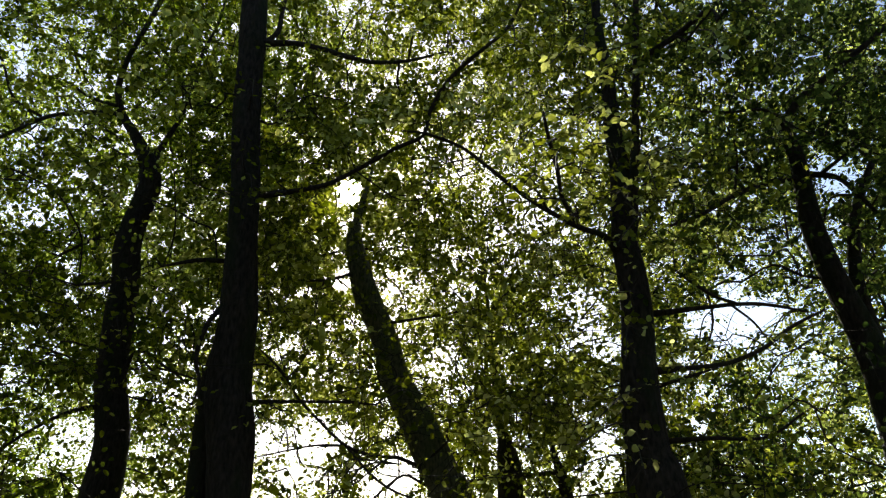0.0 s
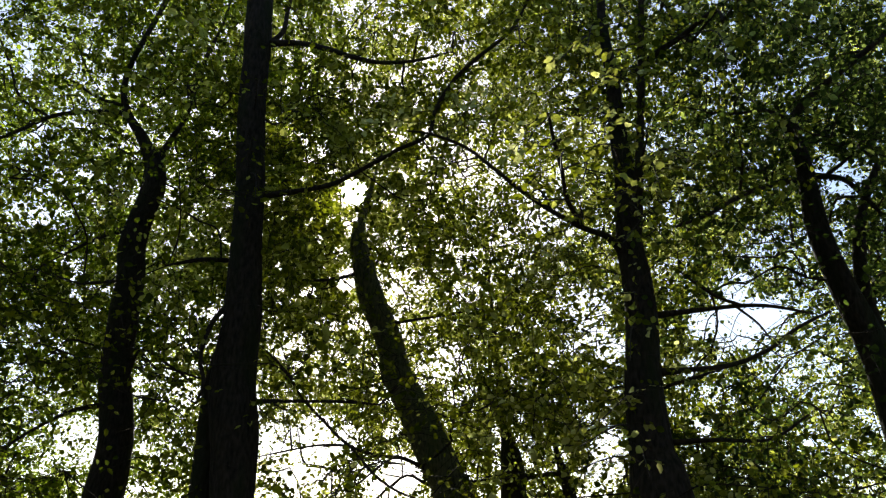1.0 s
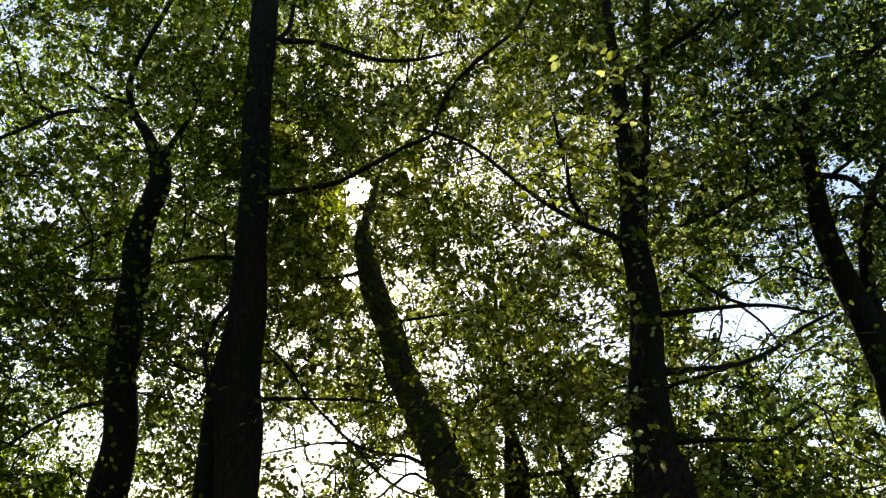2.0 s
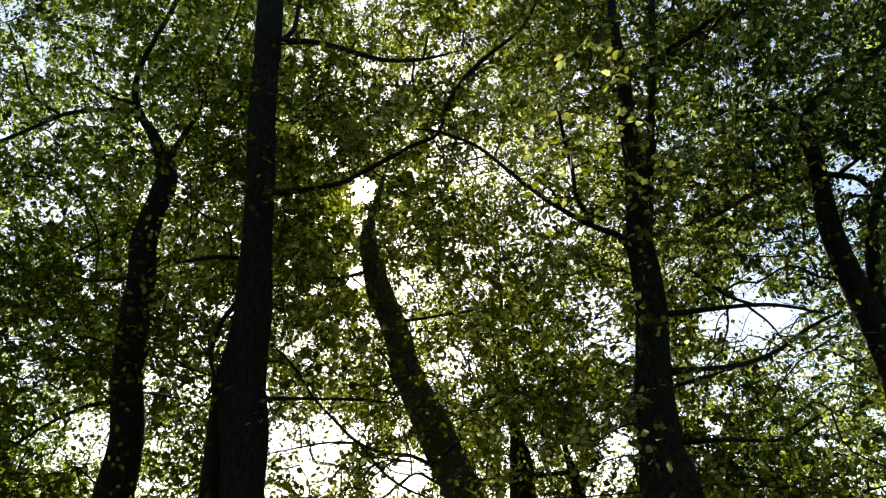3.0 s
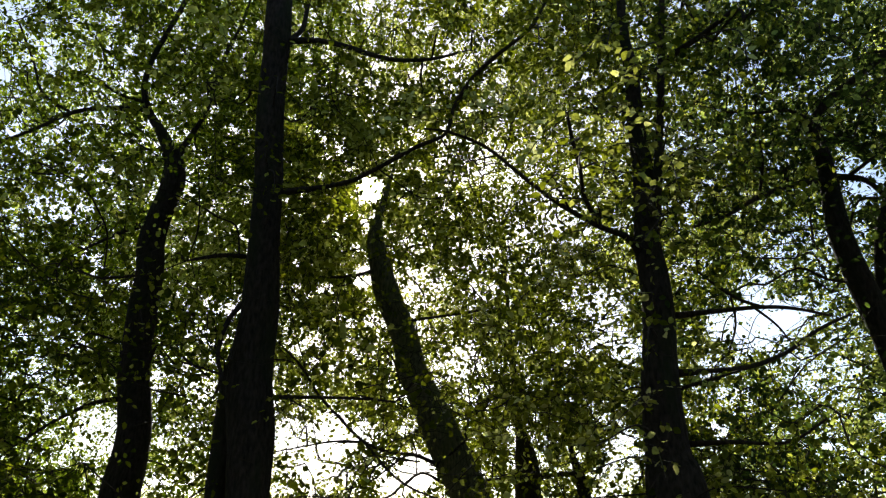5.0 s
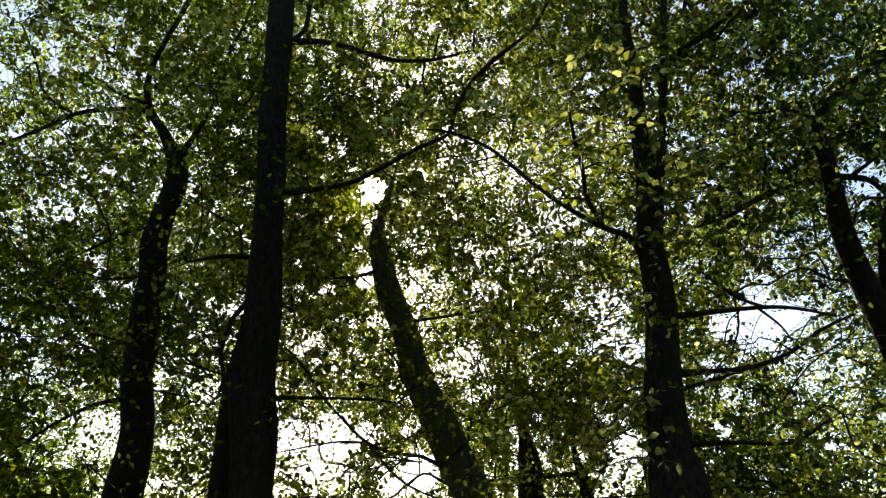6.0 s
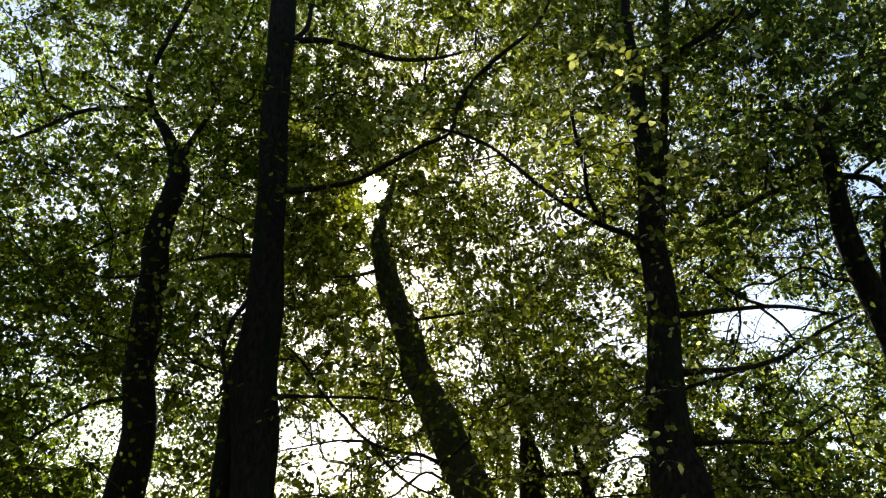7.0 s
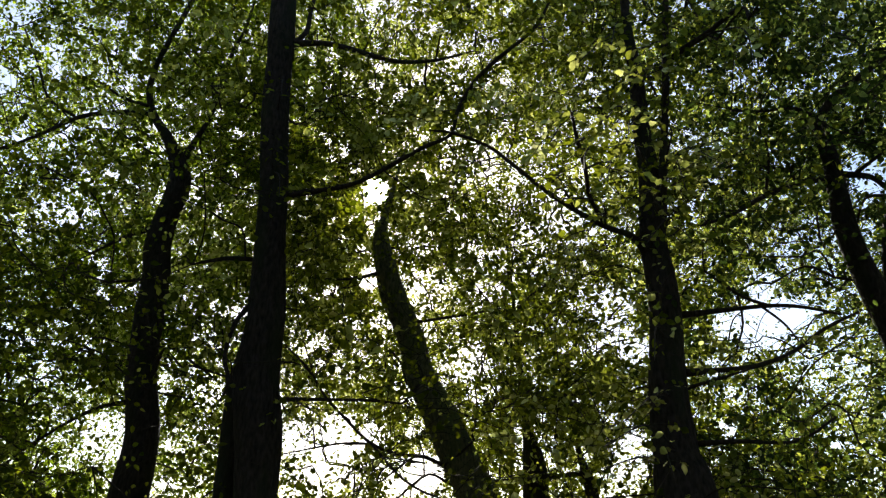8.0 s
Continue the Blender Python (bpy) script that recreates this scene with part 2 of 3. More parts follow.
OAK = dict(label='tall dark tree with a thick straight trunk and thin side limbs',
     trunk=[(-1.60, 6.50, -0.10, 0.227), (-1.68, 6.50, 1.01, 0.192), (-1.75, 6.50, 2.12, 0.182), (-1.79, 6.50, 2.48, 0.193),
        (-1.85, 6.50, 2.95, 0.206), (-1.87, 6.50, 3.56, 0.183), (-1.89, 6.50, 4.11, 0.163), (-1.92, 6.50, 4.69, 0.144),
        (-1.96, 6.50, 5.32, 0.141), (-2.00, 6.50, 5.99, 0.140), (-2.04, 6.50, 6.71, 0.139), (-2.10, 6.50, 7.48, 0.142),
        (-2.50, 6.50, 12.47, 0.050)],
     limbs=[])
limb(OAK, (-1.92, 6.50, 6.92, 0.042), (-1.55, 6.30, 6.76, 0.030), (-1.21, 6.10, 6.52, 0.027), (-0.93, 6.00, 6.34, 0.024),
        (-0.66, 5.90, 6.20, 0.021), (-0.33, 5.80, 6.14, 0.016), (0.04, 5.70, 6.17, 0.009))
limb(OAK, (-1.92, 6.50, 6.92, 0.031), (-1.82, 6.60, 7.17, 0.029), (-1.82, 6.70, 7.58, 0.025), (-1.77, 6.80, 8.27, 0.017))
limb(OAK, (-1.82, 6.50, 5.05, 0.033), (-1.39, 6.30, 5.01, 0.025), (-1.07, 6.10, 4.97, 0.022), (-0.80, 6.00, 5.06, 0.020),
        (-0.44, 5.90, 5.23, 0.020), (-0.18, 5.80, 5.31, 0.017), (-0.11, 5.80, 5.59, 0.018), (0.05, 5.70, 5.84, 0.018),
        (0.28, 5.60, 6.03, 0.018), (0.58, 5.50, 6.26, 0.015), (0.76, 5.40, 6.57, 0.011))
limb(OAK, (-2.07, 6.50, 4.37, 0.023), (-2.20, 6.20, 4.25, 0.020), (-2.42, 6.00, 4.11, 0.010))
limb(OAK, (-2.03, 6.50, 3.90, 0.027), (-2.08, 6.30, 3.66, 0.021), (-2.09, 6.20, 3.34, 0.018), (-2.00, 6.10, 3.10, 0.016),
        (-2.01, 6.00, 2.91, 0.010))
limb(OAK, (-1.67, 6.50, 3.04, 0.021), (-1.31, 6.80, 3.11, 0.015), (-0.92, 7.00, 3.15, 0.014), (-0.64, 7.20, 3.17, 0.009))
limb(OAK, (-2.02, 6.60, -0.10, 0.106), (-2.04, 6.60, 1.01, 0.090), (-2.07, 6.60, 2.12, 0.085), (-2.08, 6.60, 2.39, 0.087),
        (-2.07, 6.60, 2.72, 0.103), (-2.03, 6.55, 3.11, 0.110), (-1.97, 6.50, 3.46, 0.101))

LEANING = dict(label='leaning tree with a curved mossy trunk under green leaves',
     trunk=[(0.54, 9.00, -0.10, 0.313), (0.35, 9.00, 1.13, 0.265), (0.15, 9.00, 2.37, 0.250), (0.04, 9.00, 2.67, 0.228),
        (-0.12, 9.00, 2.99, 0.218), (-0.30, 9.00, 3.38, 0.202), (-0.53, 9.00, 3.85, 0.186), (-0.72, 9.00, 4.35, 0.169),
        (-0.89, 9.00, 4.79, 0.165), (-1.06, 9.00, 5.26, 0.146), (-1.17, 9.00, 5.74, 0.104), (-1.15, 9.10, 6.12, 0.054),
        (-1.07, 9.30, 6.67, 0.032), (-0.94, 9.64, 7.60, 0.011)],
     limbs=[])
limb(LEANING, (-0.21, 9.00, 2.81, 0.029), (-0.49, 8.60, 2.88, 0.021), (-0.75, 8.30, 2.86, 0.019), (-1.02, 8.00, 2.92, 0.018),
        (-1.25, 7.80, 3.11, 0.016), (-1.46, 7.60, 3.31, 0.014), (-1.64, 7.50, 3.57, 0.013), (-1.85, 7.40, 3.77, 0.010))
limb(LEANING, (-1.02, 8.00, 2.92, 0.016), (-0.74, 7.70, 2.61, 0.014), (-0.49, 7.50, 2.42, 0.012), (-0.19, 7.30, 2.29, 0.009))
limb(LEANING, (-1.02, 8.00, 2.92, 0.013), (-1.27, 7.70, 2.87, 0.011), (-1.51, 7.50, 2.79, 0.009), (-1.79, 7.30, 2.69, 0.006))
limb(LEANING, (-0.49, 8.60, 2.88, 0.014), (-0.61, 8.30, 2.82, 0.012), (-0.76, 8.00, 2.65, 0.011), (-0.89, 7.80, 2.51, 0.008),
        (-1.11, 7.60, 2.39, 0.006))
limb(LEANING, (-1.15, 9.00, 5.26, 0.028), (-1.44, 8.60, 5.01, 0.017), (-1.81, 8.20, 4.85, 0.011))
limb(LEANING, (-0.82, 9.00, 4.57, 0.027), (-0.32, 8.80, 4.58, 0.017), (0.23, 8.60, 4.63, 0.013), (0.09, 8.40, 4.85, 0.009))

FORKED = dict(label='slender tree with a crooked trunk forking near its top',
     trunk=[(-3.80, 8.50, -0.10, 0.268), (-3.76, 8.50, 1.13, 0.228), (-3.72, 8.50, 2.35, 0.215), (-3.69, 8.50, 2.84, 0.195),
        (-3.75, 8.50, 3.34, 0.180), (-3.83, 8.50, 3.87, 0.172), (-3.85, 8.50, 4.43, 0.169), (-3.85, 8.50, 5.01, 0.167),
        (-3.91, 8.50, 5.39, 0.162), (-3.87, 8.50, 5.83, 0.144), (-3.79, 8.50, 6.28, 0.139), (-3.83, 8.50, 6.57, 0.119),
        (-4.00, 8.40, 6.92, 0.075), (-4.21, 8.30, 7.23, 0.052), (-4.28, 8.20, 7.56, 0.041), (-4.20, 8.10, 7.90, 0.036),
        (-4.02, 8.00, 8.27, 0.032), (-3.86, 8.00, 8.83, 0.031), (-3.04, 8.00, 11.72, 0.011)],
     limbs=[])
limb(FORKED, (-4.23, 8.30, 7.23, 0.035), (-4.49, 8.00, 7.06, 0.031), (-4.86, 7.80, 6.86, 0.027), (-5.11, 7.60, 6.52, 0.023),
        (-5.40, 7.50, 6.27, 0.017), (-5.76, 7.40, 6.08, 0.011))
limb(FORKED, (-4.95, 7.80, 6.86, 0.021), (-5.21, 7.60, 6.99, 0.018), (-5.37, 7.50, 7.38, 0.015), (-5.63, 7.40, 7.91, 0.012))
limb(FORKED, (-3.82, 8.50, 6.53, 0.069), (-3.70, 8.60, 7.03, 0.039), (-3.59, 8.70, 7.51, 0.030), (-3.53, 8.80, 8.41, 0.028),
        (-3.37, 8.90, 9.22, 0.022), (-3.32, 9.00, 9.97, 0.019))
limb(FORKED, (-4.24, 8.20, 7.29, 0.025), (-4.55, 8.10, 7.35, 0.019), (-4.89, 8.00, 7.55, 0.016))
limb(FORKED, (-3.87, 8.50, 3.44, 0.033), (-4.07, 8.20, 3.31, 0.024), (-4.33, 8.00, 3.08, 0.018), (-4.60, 7.80, 2.77, 0.012))
limb(FORKED, (-3.70, 8.50, 3.74, 0.031), (-3.52, 8.40, 4.05, 0.022), (-3.08, 8.20, 3.80, 0.016), (-2.73, 8.00, 3.56, 0.010))
limb(FORKED, (-4.05, 8.50, 5.63, 0.030), (-4.23, 8.20, 5.36, 0.023), (-4.43, 8.00, 5.09, 0.014))

LEAFY = dict(label='dark tree with two upright stems wrapped in bright green leaves',
     trunk=[(1.76, 6.00, -0.10, 0.289), (1.70, 6.00, 1.06, 0.245), (1.65, 6.00, 2.22, 0.231), (1.61, 6.00, 2.56, 0.175),
        (1.59, 6.00, 3.00, 0.154), (1.61, 6.00, 3.47, 0.140), (1.62, 6.00, 3.97, 0.130), (1.60, 6.00, 4.28, 0.118),
        (1.60, 6.00, 4.67, 0.105), (1.61, 6.00, 5.07, 0.093), (1.59, 6.00, 5.56, 0.079), (1.59, 6.00, 6.01, 0.071),
        (1.56, 6.00, 6.62, 0.051), (1.56, 6.00, 7.35, 0.041), (1.54, 6.00, 10.35, 0.014)],
     limbs=[])
limb(LEAFY, (1.63, 6.00, 4.23, 0.054), (1.69, 6.00, 4.56, 0.047), (1.72, 5.90, 5.02, 0.039), (1.80, 5.90, 5.62, 0.036),
        (1.87, 5.90, 6.26, 0.035), (1.94, 5.90, 6.96, 0.031), (2.01, 5.90, 7.64, 0.022))
limb(LEAFY, (1.54, 6.00, 4.23, 0.046), (1.37, 5.80, 4.30, 0.030), (1.12, 5.60, 4.29, 0.024), (0.86, 5.50, 4.39, 0.020),
        (0.60, 5.40, 4.53, 0.018), (0.37, 5.30, 4.68, 0.016), (0.14, 5.30, 4.88, 0.014), (-0.14, 5.20, 4.94, 0.012),
        (-0.34, 5.20, 4.97, 0.008))
limb(LEAFY, (1.12, 5.60, 4.29, 0.020), (0.95, 5.30, 4.40, 0.017), (0.89, 5.10, 4.55, 0.017), (0.81, 4.90, 4.68, 0.015),
        (0.75, 4.70, 4.77, 0.011))
limb(LEAFY, (1.74, 6.00, 3.67, 0.032), (2.05, 6.00, 3.71, 0.022), (2.48, 6.00, 3.76, 0.018), (2.81, 6.10, 3.79, 0.016),
        (3.18, 6.20, 3.76, 0.010))
limb(LEAFY, (2.50, 6.00, 3.76, 0.016), (2.26, 5.90, 3.80, 0.014), (2.05, 5.80, 3.89, 0.012), (1.90, 5.70, 3.95, 0.008))
limb(LEAFY, (1.71, 6.00, 3.18, 0.035), (2.04, 6.00, 3.21, 0.021), (2.38, 6.10, 3.28, 0.020), (2.74, 6.20, 3.44, 0.018),
        (3.06, 6.30, 3.66, 0.017), (3.43, 6.40, 3.85, 0.013))
limb(LEAFY, (1.72, 6.00, 3.05, 0.017), (1.98, 5.80, 3.10, 0.011), (2.15, 5.70, 3.14, 0.007))
limb(LEAFY, (1.73, 6.00, 2.62, 0.026), (2.03, 5.80, 2.61, 0.016), (2.41, 5.70, 2.60, 0.012), (2.68, 5.60, 2.76, 0.009))
limb(LEAFY, (2.43, 6.00, 3.76, 0.012), (2.64, 6.10, 3.64, 0.010), (2.78, 6.20, 3.52, 0.006))
limb(LEAFY, (1.80, 6.00, 6.14, 0.028), (1.97, 5.80, 6.22, 0.032), (2.16, 5.60, 6.26, 0.027), (2.39, 5.40, 6.38, 0.020))

BENT = dict(label='dark crooked tree with spreading forked limbs',
     trunk=[(4.01, 6.60, -0.10, 0.179), (3.96, 6.60, 1.54, 0.152), (3.91, 6.60, 3.18, 0.143), (3.86, 6.60, 3.53, 0.136),
        (3.78, 6.60, 3.85, 0.129), (3.68, 6.60, 4.23, 0.116), (3.62, 6.60, 4.64, 0.108), (3.61, 6.60, 5.00, 0.099),
        (3.60, 6.60, 5.44, 0.084), (3.57, 6.60, 5.77, 0.075), (3.56, 6.60, 6.03, 0.064)],
     limbs=[])
limb(BENT, (3.56, 6.60, 6.01, 0.044), (3.73, 6.50, 6.22, 0.042), (3.98, 6.40, 6.40, 0.037), (4.33, 6.30, 6.67, 0.032),
        (4.83, 6.20, 7.10, 0.022))
limb(BENT, (3.56, 6.60, 6.01, 0.030), (3.23, 6.40, 6.00, 0.019), (2.83, 6.20, 5.83, 0.014), (2.49, 6.10, 5.77, 0.009))
limb(BENT, (3.56, 6.60, 5.32, 0.038), (3.07, 6.30, 5.09, 0.027), (2.65, 6.10, 4.84, 0.022), (2.29, 5.90, 4.57, 0.017),
        (1.95, 5.80, 4.40, 0.010))
limb(BENT, (3.64, 6.60, 5.36, 0.038), (3.86, 6.50, 5.28, 0.028), (3.94, 6.40, 5.11, 0.025), (4.08, 6.30, 4.76, 0.018))
limb(BENT, (3.76, 6.50, 5.32, 0.021), (3.96, 6.40, 5.46, 0.016), (4.14, 6.30, 5.56, 0.012))
limb(BENT, (4.22, 6.90, -0.10, 0.099), (4.17, 6.90, 1.73, 0.084), (4.13, 6.90, 3.57, 0.079), (4.07, 6.90, 4.24, 0.071),
        (4.14, 6.90, 4.72, 0.062), (4.27, 6.90, 5.16, 0.052), (4.48, 6.80, 5.63, 0.035))
limb(BENT, (2.67, 6.10, 4.85, 0.015), (2.71, 6.00, 5.14, 0.011), (2.67, 5.90, 5.32, 0.009))

FAR = dict(in_view_to=3.8, label='far straight tree trunk rising into dense green leaves',
     trunk=[(1.17, 13.00, -0.10, 0.267), (1.15, 13.00, 1.39, 0.227), (1.12, 13.00, 2.88, 0.214), (1.09, 13.00, 3.44, 0.189),
        (1.05, 13.00, 3.82, 0.125), (0.98, 13.00, 4.29, 0.068), (0.90, 13.00, 5.19, 0.050), (0.66, 13.00, 8.18, 0.018)],
     limbs=[])


SAPLING = dict(in_view_to=3.5, label='thin young tree with a few side twigs among leaves',
     trunk=[(2.07, 12.00, -0.10, 0.129), (1.98, 12.00, 1.35, 0.109), (1.89, 12.00, 2.80, 0.103), (1.81, 12.00, 3.19, 0.078),
        (1.72, 12.00, 3.49, 0.044), (1.62, 12.00, 4.01, 0.031), (1.28, 12.00, 5.98, 0.011)],
     limbs=[])
limb(SAPLING, (1.81, 12.00, 3.18, 0.044), (1.24, 11.60, 3.07, 0.029), (0.31, 11.20, 2.94, 0.021))
TREES = [OAK, LEANING, FORKED, LEAFY, BENT, FAR, SAPLING]
# tree, share of leaves left between the camera and its trunk, share left before its limbs
WOOD_IN_VIEW = [(OAK, 0.03, 0.12), (LEANING, 0.15, 0.3), (FORKED, 0.07, 0.2), (LEAFY, 0.28, 0.4), (BENT, 0.24, 0.5), (FAR, 0.06, 1.0), (SAPLING, 0.1, 0.4)]

# ---------------------------------------------------------------- openings in the canopy, placed to fit the camera's view: heading and height from the camera
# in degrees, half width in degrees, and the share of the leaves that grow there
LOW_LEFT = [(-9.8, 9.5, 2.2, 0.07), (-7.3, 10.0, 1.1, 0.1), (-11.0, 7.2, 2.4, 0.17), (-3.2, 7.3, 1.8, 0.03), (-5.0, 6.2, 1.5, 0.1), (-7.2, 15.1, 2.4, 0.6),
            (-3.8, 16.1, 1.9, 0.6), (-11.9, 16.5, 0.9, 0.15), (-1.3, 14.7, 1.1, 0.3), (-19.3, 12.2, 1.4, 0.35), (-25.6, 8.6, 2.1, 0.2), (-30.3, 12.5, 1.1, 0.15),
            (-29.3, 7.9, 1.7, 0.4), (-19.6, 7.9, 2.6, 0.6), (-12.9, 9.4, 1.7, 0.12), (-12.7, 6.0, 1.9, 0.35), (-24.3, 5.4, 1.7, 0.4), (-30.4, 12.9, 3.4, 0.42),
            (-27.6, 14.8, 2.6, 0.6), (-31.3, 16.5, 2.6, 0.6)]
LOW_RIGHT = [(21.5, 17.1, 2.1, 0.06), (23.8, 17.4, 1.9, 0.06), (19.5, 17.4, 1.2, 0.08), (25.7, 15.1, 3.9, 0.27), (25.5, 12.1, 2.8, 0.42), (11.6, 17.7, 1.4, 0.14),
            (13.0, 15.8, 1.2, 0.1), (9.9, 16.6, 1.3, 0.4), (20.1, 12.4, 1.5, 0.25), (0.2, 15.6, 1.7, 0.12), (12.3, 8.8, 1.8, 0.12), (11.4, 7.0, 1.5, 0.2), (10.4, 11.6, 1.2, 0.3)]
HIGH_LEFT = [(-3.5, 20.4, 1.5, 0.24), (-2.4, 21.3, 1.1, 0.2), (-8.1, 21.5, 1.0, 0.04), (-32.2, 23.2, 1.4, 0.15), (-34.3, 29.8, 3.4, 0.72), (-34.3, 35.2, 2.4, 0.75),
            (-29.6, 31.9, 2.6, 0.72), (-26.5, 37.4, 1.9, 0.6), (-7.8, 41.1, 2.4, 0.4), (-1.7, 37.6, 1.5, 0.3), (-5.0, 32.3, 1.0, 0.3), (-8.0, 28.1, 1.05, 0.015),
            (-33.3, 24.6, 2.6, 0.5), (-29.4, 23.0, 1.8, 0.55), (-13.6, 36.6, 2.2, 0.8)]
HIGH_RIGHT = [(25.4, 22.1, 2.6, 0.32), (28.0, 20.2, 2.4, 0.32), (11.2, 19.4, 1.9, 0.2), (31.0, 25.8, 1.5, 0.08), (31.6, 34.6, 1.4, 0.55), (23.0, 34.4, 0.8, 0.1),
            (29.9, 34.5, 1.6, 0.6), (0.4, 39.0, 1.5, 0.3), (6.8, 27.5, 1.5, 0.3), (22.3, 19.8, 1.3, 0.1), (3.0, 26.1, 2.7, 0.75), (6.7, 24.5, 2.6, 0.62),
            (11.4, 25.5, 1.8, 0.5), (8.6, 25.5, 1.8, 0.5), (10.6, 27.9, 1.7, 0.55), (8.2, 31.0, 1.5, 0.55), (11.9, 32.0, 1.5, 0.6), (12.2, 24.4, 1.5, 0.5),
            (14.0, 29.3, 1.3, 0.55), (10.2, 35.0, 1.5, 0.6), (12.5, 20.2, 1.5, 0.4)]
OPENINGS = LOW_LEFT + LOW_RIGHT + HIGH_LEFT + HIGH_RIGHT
CAMERA_SPOT = np.array((0, 0, 1.6))
# by height from 41 degrees down to 6, and by heading from -33 degrees to 33, from the camera; tuned to the view's
# brightness
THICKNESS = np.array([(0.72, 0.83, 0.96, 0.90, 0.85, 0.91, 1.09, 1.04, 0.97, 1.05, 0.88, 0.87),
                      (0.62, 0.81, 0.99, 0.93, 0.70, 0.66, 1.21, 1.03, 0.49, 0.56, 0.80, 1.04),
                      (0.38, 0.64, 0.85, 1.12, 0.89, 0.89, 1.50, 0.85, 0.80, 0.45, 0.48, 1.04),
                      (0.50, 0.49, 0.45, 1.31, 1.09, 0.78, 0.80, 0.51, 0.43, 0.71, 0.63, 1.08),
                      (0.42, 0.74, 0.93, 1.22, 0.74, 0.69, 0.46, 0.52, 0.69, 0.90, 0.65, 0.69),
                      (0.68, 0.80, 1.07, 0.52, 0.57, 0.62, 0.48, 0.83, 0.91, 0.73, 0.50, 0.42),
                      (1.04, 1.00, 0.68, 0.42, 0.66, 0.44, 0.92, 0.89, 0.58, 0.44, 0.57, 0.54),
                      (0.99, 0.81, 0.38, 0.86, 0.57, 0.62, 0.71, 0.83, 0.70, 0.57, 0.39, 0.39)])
SHAFTS = [(0.52, 3.60, 3.82, 0.14), (0.76, 3.70, 3.70, 0.14), (0.88, 3.90, 4.25, 0.14), (0.76, 4.20, 2.32, 0.14), (-0.15, 4.50, 2.69, 0.14),
          (1.38, 3.80, 3.88, 0.14), (3.55, 9.00, 3.48, 0.60), (-3.65, 7.00, 2.41, 0.35), (0.65, 3.90, 3.41, 0.14), (0.50, 4.20, 4.96, 0.14),
          (0.62, 3.70, 4.02, 0.14), (0.68, 3.70, 3.58, 0.14), (0.92, 3.80, 3.91, 0.14), (0.58, 3.70, 3.74, 0.14), (0.93, 3.90, 4.46, 0.14),
          (0.98, 3.80, 3.63, 0.14), (0.78, 4.00, 4.67, 0.14), (-1.56, 5.10, 5.04, 0.14),
          (-6.48, 9.00, 9.22, 0.50), (-4.66, 8.50, 2.62, 0.50),
          (1.09, 4.00, 4.71, 0.14), (1.12, 4.00, 4.27, 0.14), (0.95, 3.90, 4.09, 0.14), (1.03, 4.00, 3.79, 0.14), (0.92, 4.00, 4.85, 0.14), (0.48, 3.80, 3.61, 0.14)]
THICKETS = [(-12.7, 29.6, 3.7, 28), (-11.6, 23.8, 2.8, 12), (12.1, 40.0, 2.6, 12), (26.8, 31.8, 3.0, 9), (3.7, 13.3, 3.4, 14), (20.0, 6.6, 2.8, 26), (-20.0, 28.2, 2.6, 8), (-21.4, 14.0, 2.2, 12), (-21.8, 34.1, 3.0, 24), (-12.7, 33.8, 2.6, 14), (-26.1, 25.9, 2.2, 8),
            (-18.8, 14.8, 2.0, 10), (18.5, 27.0, 2.2, 10), (20.5, 38.5, 2.4, 12), (-29.5, 36.0, 2.0, 8), (0.8, 30.6, 1.6, 14), (9.0, 34.5, 1.8, 6)]


def wood_before():
    """For each heading and height from the camera, in steps of 0.1 degrees: how far off the wood stands there, and the
    share of leaves left before it so that it shows.
    """
    far_map, left_map = np.zeros((900, 700)), np.ones((900, 700))
    for spec, trunk_left, limb_left in WOOD_IN_VIEW:
        for n, line in enumerate([spec["trunk"], *spec["limbs"]]):
            for x, y, z, r in curve_through(line, 24):
                far = math.hypot(x, y)
                if z > spec.get("in_view_to", 99):
                    continue
                a, e = math.degrees(math.atan2(x, y)), math.degrees(math.atan2(z - CAMERA_SPOT[2], far))
                w = math.degrees(r / far) + 0.22
                i0, i1, j0, j1 = [int(round(v * 10)) for v in (a - w + 45, a + w + 45, e - w + 10, e + w + 10)]
                if i0 >= 0 and j0 >= 0:
                    far_map[i0:i1 + 1, j0:j1 + 1] = far
                    left_map[i0:i1 + 1, j0:j1 + 1] = limb_left if n else trunk_left
    return far_map, left_map


WOOD_FAR, WOOD_LEFT = wood_before()


# clumps and chinks of the canopy as the camera sees them, by heading and height in steps of 0.1 degrees
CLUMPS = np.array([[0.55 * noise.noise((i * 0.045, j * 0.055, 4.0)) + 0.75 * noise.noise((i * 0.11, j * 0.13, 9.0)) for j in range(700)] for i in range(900)])


